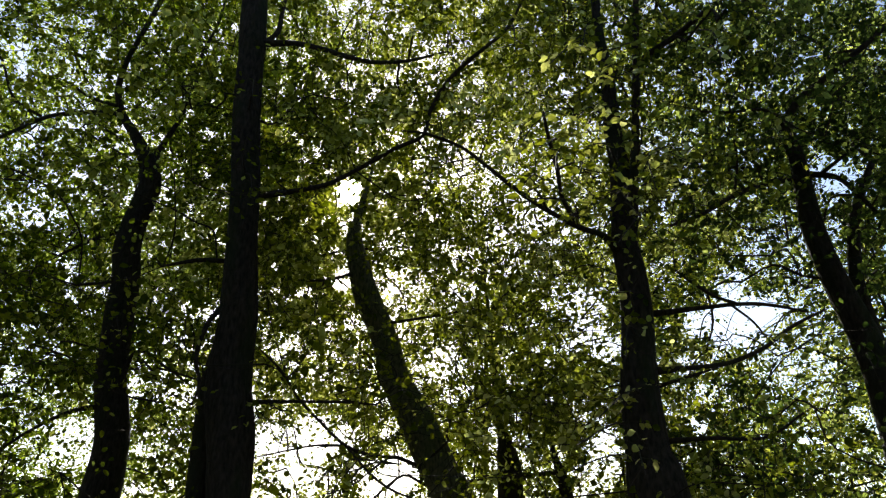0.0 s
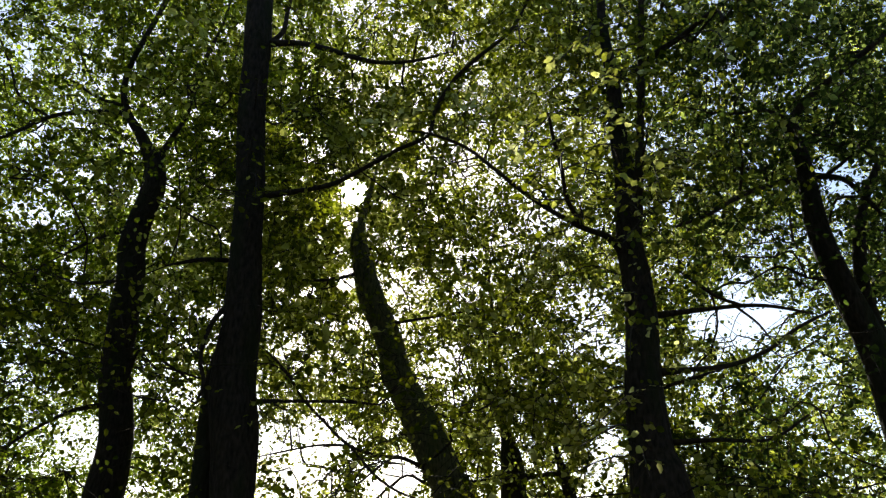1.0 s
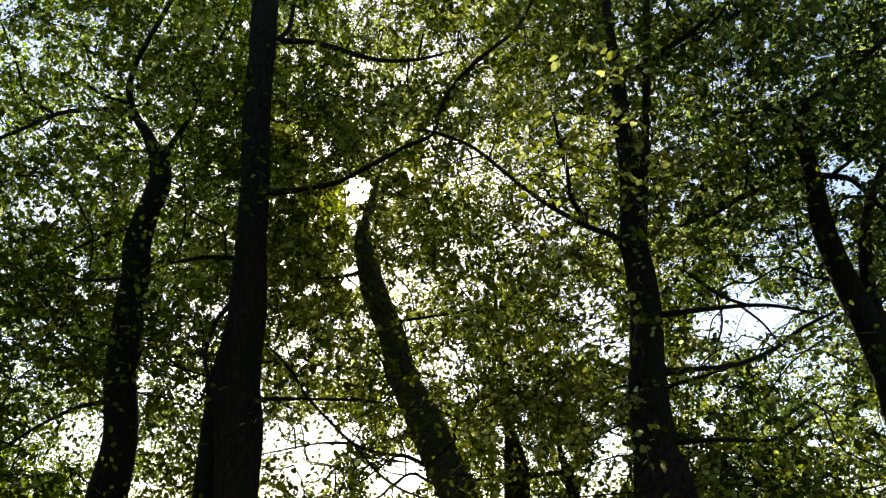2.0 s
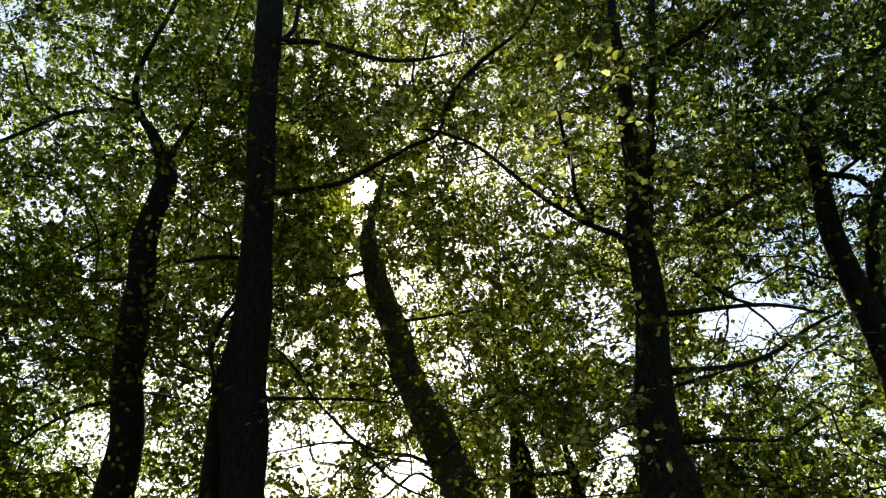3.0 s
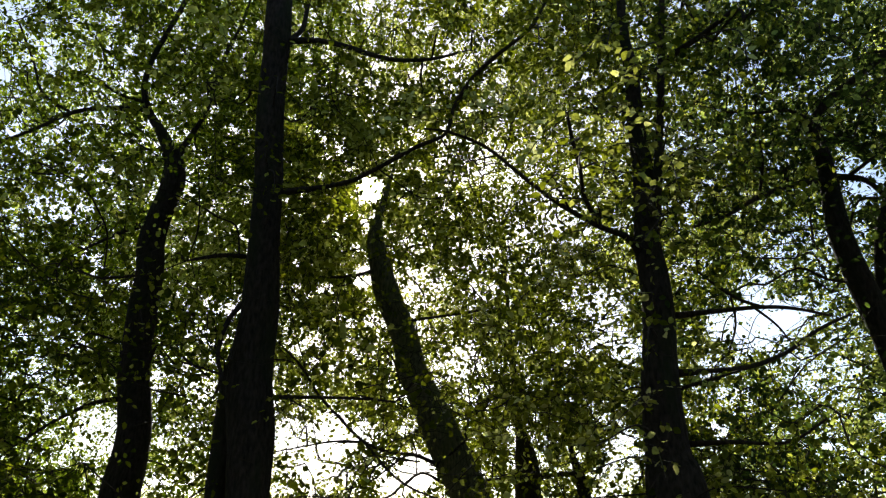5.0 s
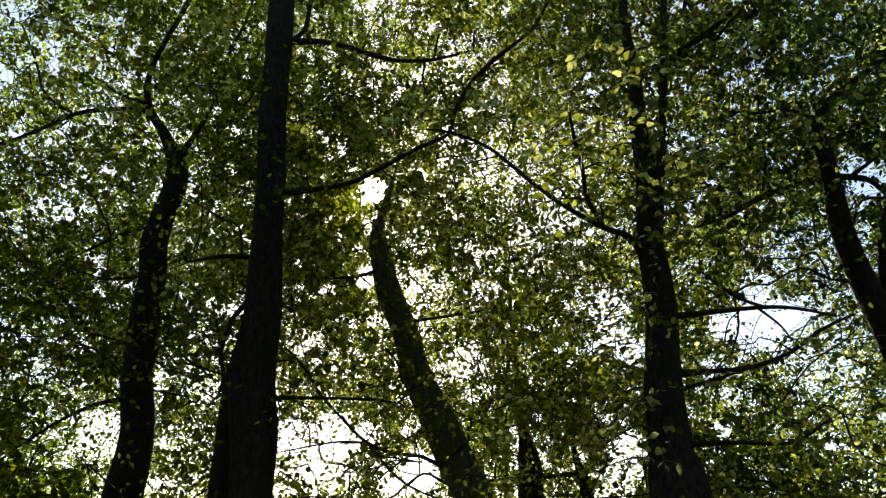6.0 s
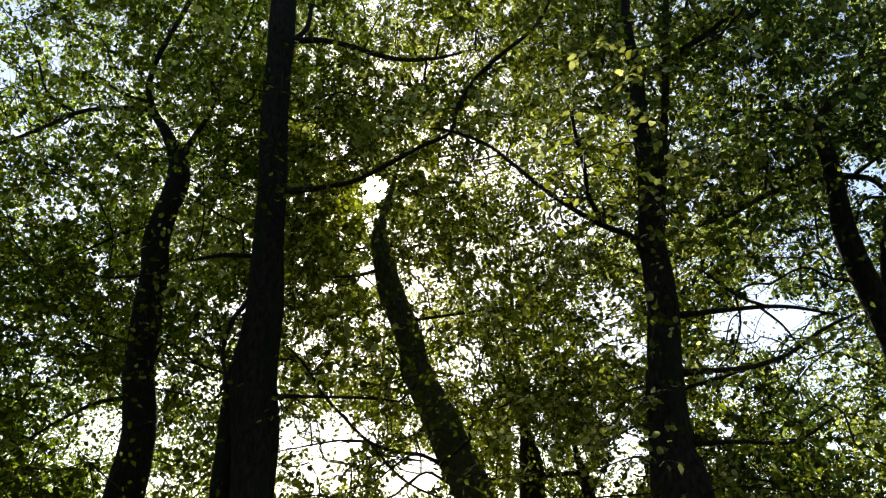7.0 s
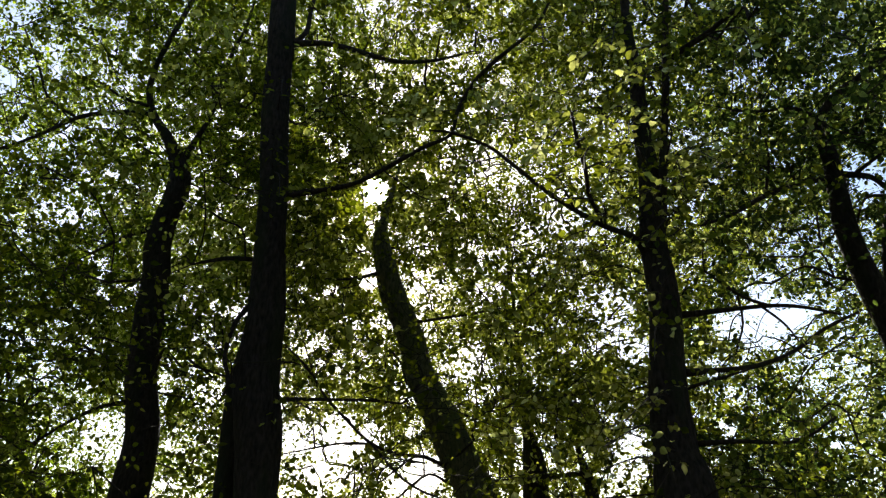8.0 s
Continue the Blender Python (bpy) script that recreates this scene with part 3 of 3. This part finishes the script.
def share(points, slack=0.0):
    """How much of the foliage is kept at the points to fit the camera's view, 0 to 1."""
    d = points - CAMERA_SPOT
    az = np.degrees(np.arctan2(d[:, 0], d[:, 1]))
    el = np.degrees(np.arctan2(d[:, 2], np.hypot(d[:, 0], d[:, 1])))
    # thick and thin parts of the canopy as tuned to the view, read between the rows and columns of THICKNESS
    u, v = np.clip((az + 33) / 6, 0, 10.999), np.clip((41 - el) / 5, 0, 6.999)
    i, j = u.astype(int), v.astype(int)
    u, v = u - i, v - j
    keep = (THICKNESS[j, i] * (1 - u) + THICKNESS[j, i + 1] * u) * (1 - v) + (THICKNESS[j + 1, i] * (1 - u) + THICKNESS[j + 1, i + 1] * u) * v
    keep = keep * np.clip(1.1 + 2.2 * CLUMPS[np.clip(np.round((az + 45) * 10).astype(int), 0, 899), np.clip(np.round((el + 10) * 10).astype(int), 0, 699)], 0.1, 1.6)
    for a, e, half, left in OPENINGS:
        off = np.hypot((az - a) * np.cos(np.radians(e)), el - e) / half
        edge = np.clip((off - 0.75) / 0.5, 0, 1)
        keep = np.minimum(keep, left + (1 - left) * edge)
    # leaves between the camera and the wood are thinned so that the wood shows in the view
    far = np.hypot(d[:, 0], d[:, 1])
    i, j = np.round((az + 45) * 10).astype(int), np.round((el + 10) * 10).astype(int)
    inside = (i >= 0) & (i < 900) & (j >= 0) & (j < 700)
    i, j = np.clip(i, 0, 899), np.clip(j, 0, 699)
    before = inside & (far < WOOD_FAR[i, j] + 0.2)
    keep = np.where(before, np.minimum(keep, WOOD_LEFT[i, j]), keep)
    # shafts through which the sun reaches the lower leaves
    ray = np.array(heading(SUN_AZ + 2.2, SUN_EL + 1.6))
    for x, y, z, wide in SHAFTS:
        o = points - (x, y, z)
        s = o @ ray
        off = np.linalg.norm(o - s[:, None] * ray, axis=1)
        keep = np.where((s > 0.35) & (off < wide), np.minimum(keep, np.where(s < 8, 0.01, 0.16)), keep)
    return keep


# ---------------------------------------------------------------- ground
def build_ground():
    rings = [0.0] + [0.6 * 1.32 ** i for i in range(31)]
    verts, quads = [(0.0, 0.0, 0.0)], []
    n = 64
    for r in rings[1:]:
        for k in range(n):
            a = 2 * math.pi * k / n
            x, y = r * math.cos(a), r * math.sin(a)
            h = 0.05 * noise.noise((x * 0.6, y * 0.6, 0)) + (0.25 * noise.noise((x * 0.07, y * 0.07, 3)) if r < 400 else 0)
            verts.append((x, y, h * min(1, r / 3)))
    tris = np.array([(0, 1 + k, 1 + (k + 1) % n) for k in range(n)])
    for i in range(len(rings) - 2):
        for k in range(n):
            a, b = 1 + i * n + k, 1 + i * n + (k + 1) % n
            quads.append((a, a + n, b + n, b))
    tagged(new("ground", mesh_of("ground", verts, [tris, np.array(quads)], ground_material())),
           "brown leaf litter and dark soil of a forest floor", "ground", kind="structure")


build_ground()


def build_sun():
    bm = bmesh.new()
    bmesh.ops.create_uvsphere(bm, u_segments=32, v_segments=16, radius=74)
    me = bpy.data.meshes.new("sun")
    bm.to_mesh(me)
    bm.free()
    me.materials.append(sun_material())
    ob = tagged(new("sun", me), "glaring white sun shining through the leaves", "sun", kind="structure")
    ob.location = Vector((0, 0, 1.6)) + 4500 * heading(SUN_AZ, SUN_EL)


build_sun()

# ---------------------------------------------------------------- trees
def build_tree(spec):
    pts = spec["trunk"]
    root = new("tree")
    root.location = (pts[0][0], pts[0][1], 0)
    tagged(root, spec["label"], "tree", group="trees of the grove")
    bpy.context.view_layer.update()
    child("trunk", tube_mesh("trunk", pts, hazy_mossy_bark if spec is LEANING else bark, 20, 8, 0.07, True), root, spec.get("trunk_label", ""))
    for limb in spec["limbs"]:
        low = limb[0][2] < 0.1
        child("stem" if low else "limb", tube_mesh("limb", limb, bark if low else twig_bark, 9, 6, 0.08, low), root)
    return root


ROOTS = [build_tree(s) for s in TREES]

# nodes of the woody skeleton, from which the branchlets grow
NODES, OWNER = [], []
for k, s in enumerate(TREES):
    for path in [s["trunk"], *s["limbs"]]:
        for row in curve_through(path, 4):
            if row[2] > 1.9 and row[3] < 0.2:
                NODES.append(row)
                OWNER.append(k)
NODES = np.array(NODES)
OWNER = np.array(OWNER)


def candidates(r, n):
    """Places for clusters of leaves, evenly through the canopy in front of the camera, denser and thinner by large and
    small drifts, and thinned by share() to fit the view.
    """
    y = r.uniform(5.2, 17.0, n)
    wide, high = 0.66 * y + 1.2, 1.03 * y
    c = np.stack([r.uniform(-1, 1, n) * wide, y, 1.8 + r.uniform(0, 1, n) * high], 1)
    keep = r.uniform(0, 1, n) < wide * high / (wide * high).max()
    drift = np.array([0.55 + 0.7 * noise.noise(tuple(p * 0.4)) + 0.7 * noise.noise(tuple(p * 0.95 + 20)) for p in c])
    keep &= r.uniform(0, 1, n) < drift
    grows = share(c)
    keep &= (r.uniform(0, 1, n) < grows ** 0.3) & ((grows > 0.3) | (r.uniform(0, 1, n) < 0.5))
    keep &= r.uniform(0, 1, n) < np.clip(1.25 - 0.105 * (c[:, 2] - 2.5), 0.3, 1)      # thinner towards the tops
    keep &= (c[:, 2] < 1.7 + 0.98 * y) | (r.uniform(0, 1, n) < 0.7)
    return c[keep]


def grow_canopy(r, clusters):
    """Each cluster of sprays hangs on a branchlet from the nearest wood or from the nearest cluster already grown. Returns the sprays and tubes tree by tree."""
    total, start = len(NODES) + len(clusters), len(NODES)
    pos, owner, parent = np.zeros((total, 3)), np.zeros(total, int), np.full(total, -1)
    pos[:start], owner[:start] = NODES[:, :3], OWNER
    near = np.array([np.linalg.norm(NODES[:, :3] - p, axis=1).min() for p in clusters])
    clusters = clusters[near.argsort()]
    for i, p in enumerate(clusters, start):
        cost = np.linalg.norm(pos[:i] - p, axis=1) + 0.9 * np.maximum(0, pos[:i, 2] - p[2])
        cost[:start] *= 0.9
        if p[0] > 2.3:                                   # right of here clusters go to BENT, for its painted dark leaf colour
            cost += 1.5 * (owner[:i] == 3)
        k = int(cost.argmin())
        pos[i], owner[i], parent[i] = p, owner[k], k
    load = np.ones(total)
    for i in range(total - 1, start - 1, -1):
        load[parent[i]] += load[i]
    sprays, wood = [[] for _ in TREES], [[] for _ in TREES]
    for i in range(start, total):
        k, a, p = owner[i], pos[parent[i]], pos[i]
        far = np.linalg.norm(p - a)
        cap = 0.55 * NODES[parent[i], 3] if parent[i] < start else 0.016
        thick = min(0.0034 * load[i] ** 0.45, cap, 0.016)
        mid = (a + p) / 2 + r.normal(0, 0.14, 3) * far + (0, 0, 0.05 * far)
        wood[k].append(tube(curve_through([(*a, thick * 1.15), (*mid, thick), (*p, thick * 0.85)], 3), 4))
        m = int(r.integers(9, 15))
        off = r.normal(0, 1, (m, 3)) * (0.42, 0.42, 0.22)
        at = p + off
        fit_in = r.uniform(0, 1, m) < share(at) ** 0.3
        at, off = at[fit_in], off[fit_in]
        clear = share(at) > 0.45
        for q in at[clear][::3] if np.linalg.norm(p - CAMERA_SPOT) < 9 else ():
            wood[k].append(tube(np.array([(*p, 0.0034), (*((p + q) / 2 + r.normal(0, 0.07, 3)), 0.003), (*q, 0.0024)]), 3))
        head = np.arctan2(off[:, 1], off[:, 0]) + r.normal(0, 0.6, len(off))
        sprays[k] += [(*q, h) for q, h in zip(at, head)]
    return sprays, wood


def join_tubes(name, tubes, mat, extra=None):
    verts, quads, base = [], [], 0
    for v, q, _ in tubes:
        verts.append(v)
        quads.append(q + base)
        base += len(v)
    if extra is not None:
        verts.append(extra[0])
        quads.append(extra[1] + base)
    return mesh_of(name, np.concatenate(verts), [np.concatenate(quads)], mat)


def thickets(r):
    """Further clusters where the camera's view needs more leaves: heading and height from the camera in degrees, half
    width, and how many.
    """
    rows = []
    for az, el, half, n in THICKETS:
        for _ in range(n):
            y = r.uniform(5.2, 13.5)
            a, e = radians(az + half * r.normal(0, 0.55)), radians(el + half * r.normal(0, 0.55))
            rows.append((y * math.tan(a), y, CAMERA_SPOT[2] + y / math.cos(a) * math.tan(e)))
    return np.array([p for p in rows if p[2] > 1.8])


clusters = np.vstack([candidates(rng, 110000)[:8200], thickets(rng)])
CROWN_LEAF = {2: green_leaf_mat, 3: sunlit_leaf_mat, 4: silhouette_leaf_mat}
canopy, branchlets = grow_canopy(rng, clusters)
for n, (root, places, tubes) in enumerate(zip(ROOTS, canopy, branchlets)):
    if not places:
        continue
    lv, lf, tv, tq = foliage(places, rng)
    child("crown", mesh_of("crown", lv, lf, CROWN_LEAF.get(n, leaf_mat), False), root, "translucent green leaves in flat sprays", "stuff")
    child("twig_work", join_tubes("branchlets", tubes, twig_bark, (tv, tq)), root, "", "stuff")

# ---------------------------------------------------------------- boughs with large leaves hanging before the trunks, leaf by leaf
def big_leaf(r, bend, wave, mat):
    """An oval leaf with a midrib, a wavy edge and a curled tip: 1 long."""
    verts, quads = [], []
    n = 7
    for i in range(n):
        f = i / (n - 1)
        w = 0.33 * math.sin(math.pi * min(1, f * 0.94 + 0.03) ** 0.82) + 0.004
        z = -bend * f * f
        for s in (-1, -0.55, 0, 0.55, 1):
            verts.append((f, s * w * (1 + 0.06 * r.normal()), z + 0.16 * abs(s) * w + (wave * math.sin(i * 2.1) * abs(s) * w)))
    for i in range(n - 1):
        for j in range(4):
            a = i * 5 + j
            quads.append((a, a + 5, a + 6, a + 1))
    stalk = [(-0.16, 0, 0.02, 0.009), (0, 0, 0, 0.008), (0.6, 0, -bend * 0.36 - 0.006, 0.006)]
    v, q, _ = tube(np.array(stalk), 3)
    return mesh_of("leaf", np.array(verts + v.tolist()), [np.array(quads + (q + len(verts)).tolist())], mat)


BENDS = ((0.05, 0.1), (0.14, 0.2), (0.22, 0.1), (0.02, 0.3), (0.3, 0.25), (0.1, -0.2))
SUNLIT_LEAVES = [big_leaf(rng, b, w, sunlit_near_mat) for b, w in BENDS]
DULL_LEAVES = [big_leaf(rng, b, w, dull_leaf_mat) for b, w in BENDS]


def build_bough(tree, start, tip, leaves, size, shapes, r):
    """A drooping twig from the tree's wood to the tip with side twigs; each leaf is a piece of its own."""
    start, tip = np.array(start, float), np.array(tip, float)
    mid = (start + tip) / 2 + r.normal(0, 0.06, 3) + (0, 0, 0.12)
    rows = curve_through([(*start, 0.011), (*mid, 0.007), (*tip, 0.0028)], 8)
    tubes, seats = [tube(rows, 5)], []
    along = tip - start
    for i in range(len(rows) // 2, len(rows) - 1, 2):
        side = np.cross(along / np.linalg.norm(along), (0, 0, 1)) * (1 if i % 4 else -1)
        p = rows[i, :3]
        q = p + side * r.uniform(0.08, 0.22) + along / np.linalg.norm(along) * 0.1 + (0, 0, r.normal(-0.03, 0.06))
        twig = curve_through([(*p, 0.004), (*((p + q) / 2 + r.normal(0, 0.015, 3)), 0.003), (*q, 0.002)], 4)
        tubes.append(tube(twig, 4))
        seats += [(s[:3], q - p) for s in twig[2:]]
    seats += [(s[:3], along) for s in rows[len(rows) // 2:]]
    bough = child("bough", join_tubes("bough", tubes, twig_bark), tree)
    pick = r.permutation(len(seats))[:leaves]
    for n, i in enumerate(pick):
        at, way = seats[i]
        head = math.atan2(way[1], way[0]) + (1 if n % 2 else -1) * r.uniform(0.3, 1.1)
        s = size * r.uniform(0.75, 1.15)
        turn = Matrix(turn_z(head) @ turn_y(r.normal(0.35, 0.4)) @ turn_x(r.normal(0, 0.5))).to_4x4()
        ob = new("leaf", shapes[int(r.integers(len(shapes)))])
        ob.parent = bough
        ob.matrix_parent_inverse = bough.matrix_world.inverted()
        ob.matrix_basis = Matrix.Translation(at) @ turn @ Matrix.Diagonal((s, s, s, 1)) @ Matrix.Translation((0.16, 0, 0))


bpy.context.view_layer.update()
# where a bough springs from the wood, where it ends, how many leaves it bears and how long they are
BOUGHS = []


def bough(tree, start, end, leaves, size):
    BOUGHS.append((tree, start, end, leaves, size))


bough(3, (0.81, 4.90, 4.68), (0.52, 3.60, 3.81), 25, 0.074)
bough(3, (0.75, 4.70, 4.77), (0.43, 3.50, 3.79), 22, 0.072)
bough(3, (0.89, 5.10, 4.55), (0.74, 3.60, 3.61), 25, 0.074)
bough(3, (1.61, 6.00, 5.07), (0.86, 3.70, 3.91), 25, 0.072)
bough(3, (1.60, 6.00, 4.67), (0.96, 3.70, 3.58), 19, 0.074)
bough(3, (1.72, 5.90, 5.02), (1.42, 3.80, 3.86), 19, 0.072)
bough(3, (1.80, 5.90, 5.62), (0.96, 3.90, 4.55), 25, 0.070)
bough(3, (1.87, 5.90, 6.26), (1.10, 4.00, 4.81), 22, 0.070)
bough(3, (2.16, 5.60, 6.26), (1.78, 3.90, 4.64), 19, 0.070)
bough(3, (1.56, 6.00, 6.62), (0.68, 3.90, 4.63), 22, 0.072)
bough(3, (1.80, 5.90, 5.62), (1.09, 4.00, 4.71), 18, 0.068)
bough(3, (1.72, 5.90, 5.02), (1.12, 4.00, 4.27), 18, 0.068)
bough(3, (1.59, 6.00, 5.56), (0.95, 3.90, 4.09), 18, 0.068)
bough(3, (1.69, 6.00, 4.56), (1.03, 4.00, 3.79), 18, 0.068)
bough(3, (1.56, 6.00, 6.62), (0.92, 4.00, 4.85), 18, 0.068)
bough(3, (1.12, 5.60, 4.29), (0.48, 3.80, 3.61), 18, 0.068)
bough(0, (0.58, 5.50, 6.26), (0.50, 4.20, 4.96), 12, 0.070)
bough(0, (0.04, 5.70, 6.17), (0.08, 4.60, 5.23), 8, 0.066)
bough(0, (-0.33, 5.80, 6.14), (-0.18, 4.60, 5.49), 8, 0.066)
bough(0, (-0.64, 7.20, 3.17), (-0.28, 5.40, 2.87), 7, 0.090)
bough(0, (-0.64, 7.20, 3.17), (-0.10, 5.50, 2.99), 6, 0.090)
bough(3, (1.61, 6.00, 2.56), (1.12, 4.30, 2.15), 9, 0.062)
bough(3, (1.59, 6.00, 3.00), (1.05, 4.30, 2.57), 9, 0.062)
bough(3, (1.59, 6.00, 3.00), (0.87, 4.30, 2.45), 12, 0.062)
bough(3, (1.61, 6.00, 2.56), (0.75, 4.30, 2.31), 14, 0.062)
bough(3, (1.64, 6.00, 2.39), (0.73, 4.30, 2.19), 10, 0.062)
bough(0, (-2.00, 6.50, 5.99), (-1.59, 5.20, 5.31), 9, 0.068)
bough(0, (-1.96, 6.50, 5.32), (-1.56, 5.10, 4.83), 8, 0.068)
bough(0, (-1.96, 6.50, 5.32), (-1.50, 5.20, 4.35), 8, 0.068)
bough(0, (-1.67, 6.50, 3.04), (-1.19, 6.00, 2.80), 18, 0.062)
bough(0, (-1.67, 6.50, 3.04), (-1.42, 6.00, 2.70), 16, 0.060)
bough(1, (-1.51, 7.50, 2.79), (-1.32, 6.10, 2.52), 18, 0.062)
bough(1, (-1.11, 7.60, 2.39), (-0.98, 6.10, 2.30), 16, 0.062)
bough(2, (-3.85, 8.50, 4.43), (-2.91, 6.50, 3.65), 7, 0.075)
bough(2, (-3.85, 8.50, 5.01), (-2.95, 6.60, 4.13), 7, 0.075)
bough(3, (1.61, 6.00, 3.71), (1.06, 4.00, 3.11), 6, 0.062)
bough(3, (1.61, 6.00, 3.47), (1.00, 4.00, 2.72), 5, 0.062)
bough(3, (1.60, 6.00, 4.28), (1.00, 3.90, 3.38), 7, 0.064)
bough(3, (0.86, 5.50, 4.39), (0.45, 3.80, 3.61), 19, 0.072)
bough(3, (0.89, 5.10, 4.55), (0.68, 3.70, 3.89), 19, 0.072)
bough(3, (1.59, 6.00, 5.56), (0.83, 3.90, 4.21), 19, 0.072)
bough(3, (1.12, 5.60, 4.29), (0.65, 3.90, 3.41), 17, 0.072)
bough(3, (0.60, 5.40, 4.53), (0.56, 3.90, 3.85), 17, 0.072)
bough(3, (1.59, 6.00, 6.01), (1.26, 4.20, 4.78), 16, 0.070)
bough(3, (1.72, 5.90, 5.02), (1.29, 4.00, 3.76), 16, 0.072)
bough(3, (1.69, 6.00, 4.56), (1.29, 4.00, 3.43), 16, 0.072)
for k, start, tip, leaves, size in BOUGHS:
    build_bough(ROOTS[k], start, tip, leaves, size, SUNLIT_LEAVES if TREES[k] is LEAFY else DULL_LEAVES, rng)


# ---------------------------------------------------------------- unseen trees added round and behind the camera to keep sky light off the trunks
def build_blocking_tree(r, height):
    root = tagged(new("tree"), "unseen leafy tree added to block sky light from the trunks", "tree", group="surrounding trees")
    lean = r.normal(0, 0.25, 2)
    pts = [(lean[0] * f * f, lean[1] * f * f, height * f - 0.1, 0.24 * (1.05 - f) + 0.02) for f in (0, 0.2, 0.4, 0.6, 0.8, 1.0)]
    child("trunk", tube_mesh("trunk", pts, bark, 14, 5, 0.07, True), root)
    places, tubes = [], []
    for i in range(16):
        f = 0.22 + 0.74 * i / 15
        a, far = i * 2.4 + r.normal(0, 0.3), r.uniform(1.6, 3.2) * (1.1 - 0.5 * f)
        p = np.array([lean[0] * f * f, lean[1] * f * f, height * f])
        q = p + (math.cos(a) * far, math.sin(a) * far, far * r.uniform(0.1, 0.5))
        m = (p + q) / 2 + (0, 0, -0.1)
        child("limb", tube_mesh("limb", [(*p, 0.05 * (1.2 - f)), (*m, 0.03 * (1.2 - f)), (*q, 0.008)], twig_bark, 6, 4, 0.05), root)
        for _ in range(9):
            g = r.uniform(0.3, 1.0)
            c = p + (q - p) * g + r.normal(0, 0.4, 3)
            tubes.append(tube(curve_through([(*(p + (q - p) * g * 0.9), 0.008), (*((p + (q - p) * g + c) / 2), 0.006), (*c, 0.004)], 2), 3))
            for _ in range(4):
                o = r.normal(0, 1, 3) * (0.45, 0.45, 0.25)
                places.append((*(c + o), math.atan2(o[1], o[0])))
    lv, lf, tv, tq = foliage(places, r, 2.4)
    child("crown", mesh_of("crown", lv, lf, leaf_mat, False), root, "", "stuff")
    child("twig_work", join_tubes("twig_work", tubes, twig_bark, (tv, tq)), root, "", "stuff")
    return root


kinds = [build_blocking_tree(rng, h) for h in (11.5, 13.0)]
spots = [(-9.5, 5.5), (9.5, 5.0), (-8.5, 0.0), (8.2, -0.8), (-7.0, -3.5), (-3.2, -5.6), (0.3, -5.4), (3.6, -5.8), (7.0, -4.5), (-12.0, 10.0),
         (12.0, 11.0), (-5.5, -8.5), (-1.5, -9.0), (2.0, -9.5), (6.0, -9.0), (-10.5, -6.0), (11.0, -5.5)]
for n, (x, y) in enumerate(spots):
    at = pose(x, y, 0, 0, 0, 67 * n)
    if n < 2:
        kinds[n].matrix_world = at
    else:
        copy_thing(kinds[n % 2], at)
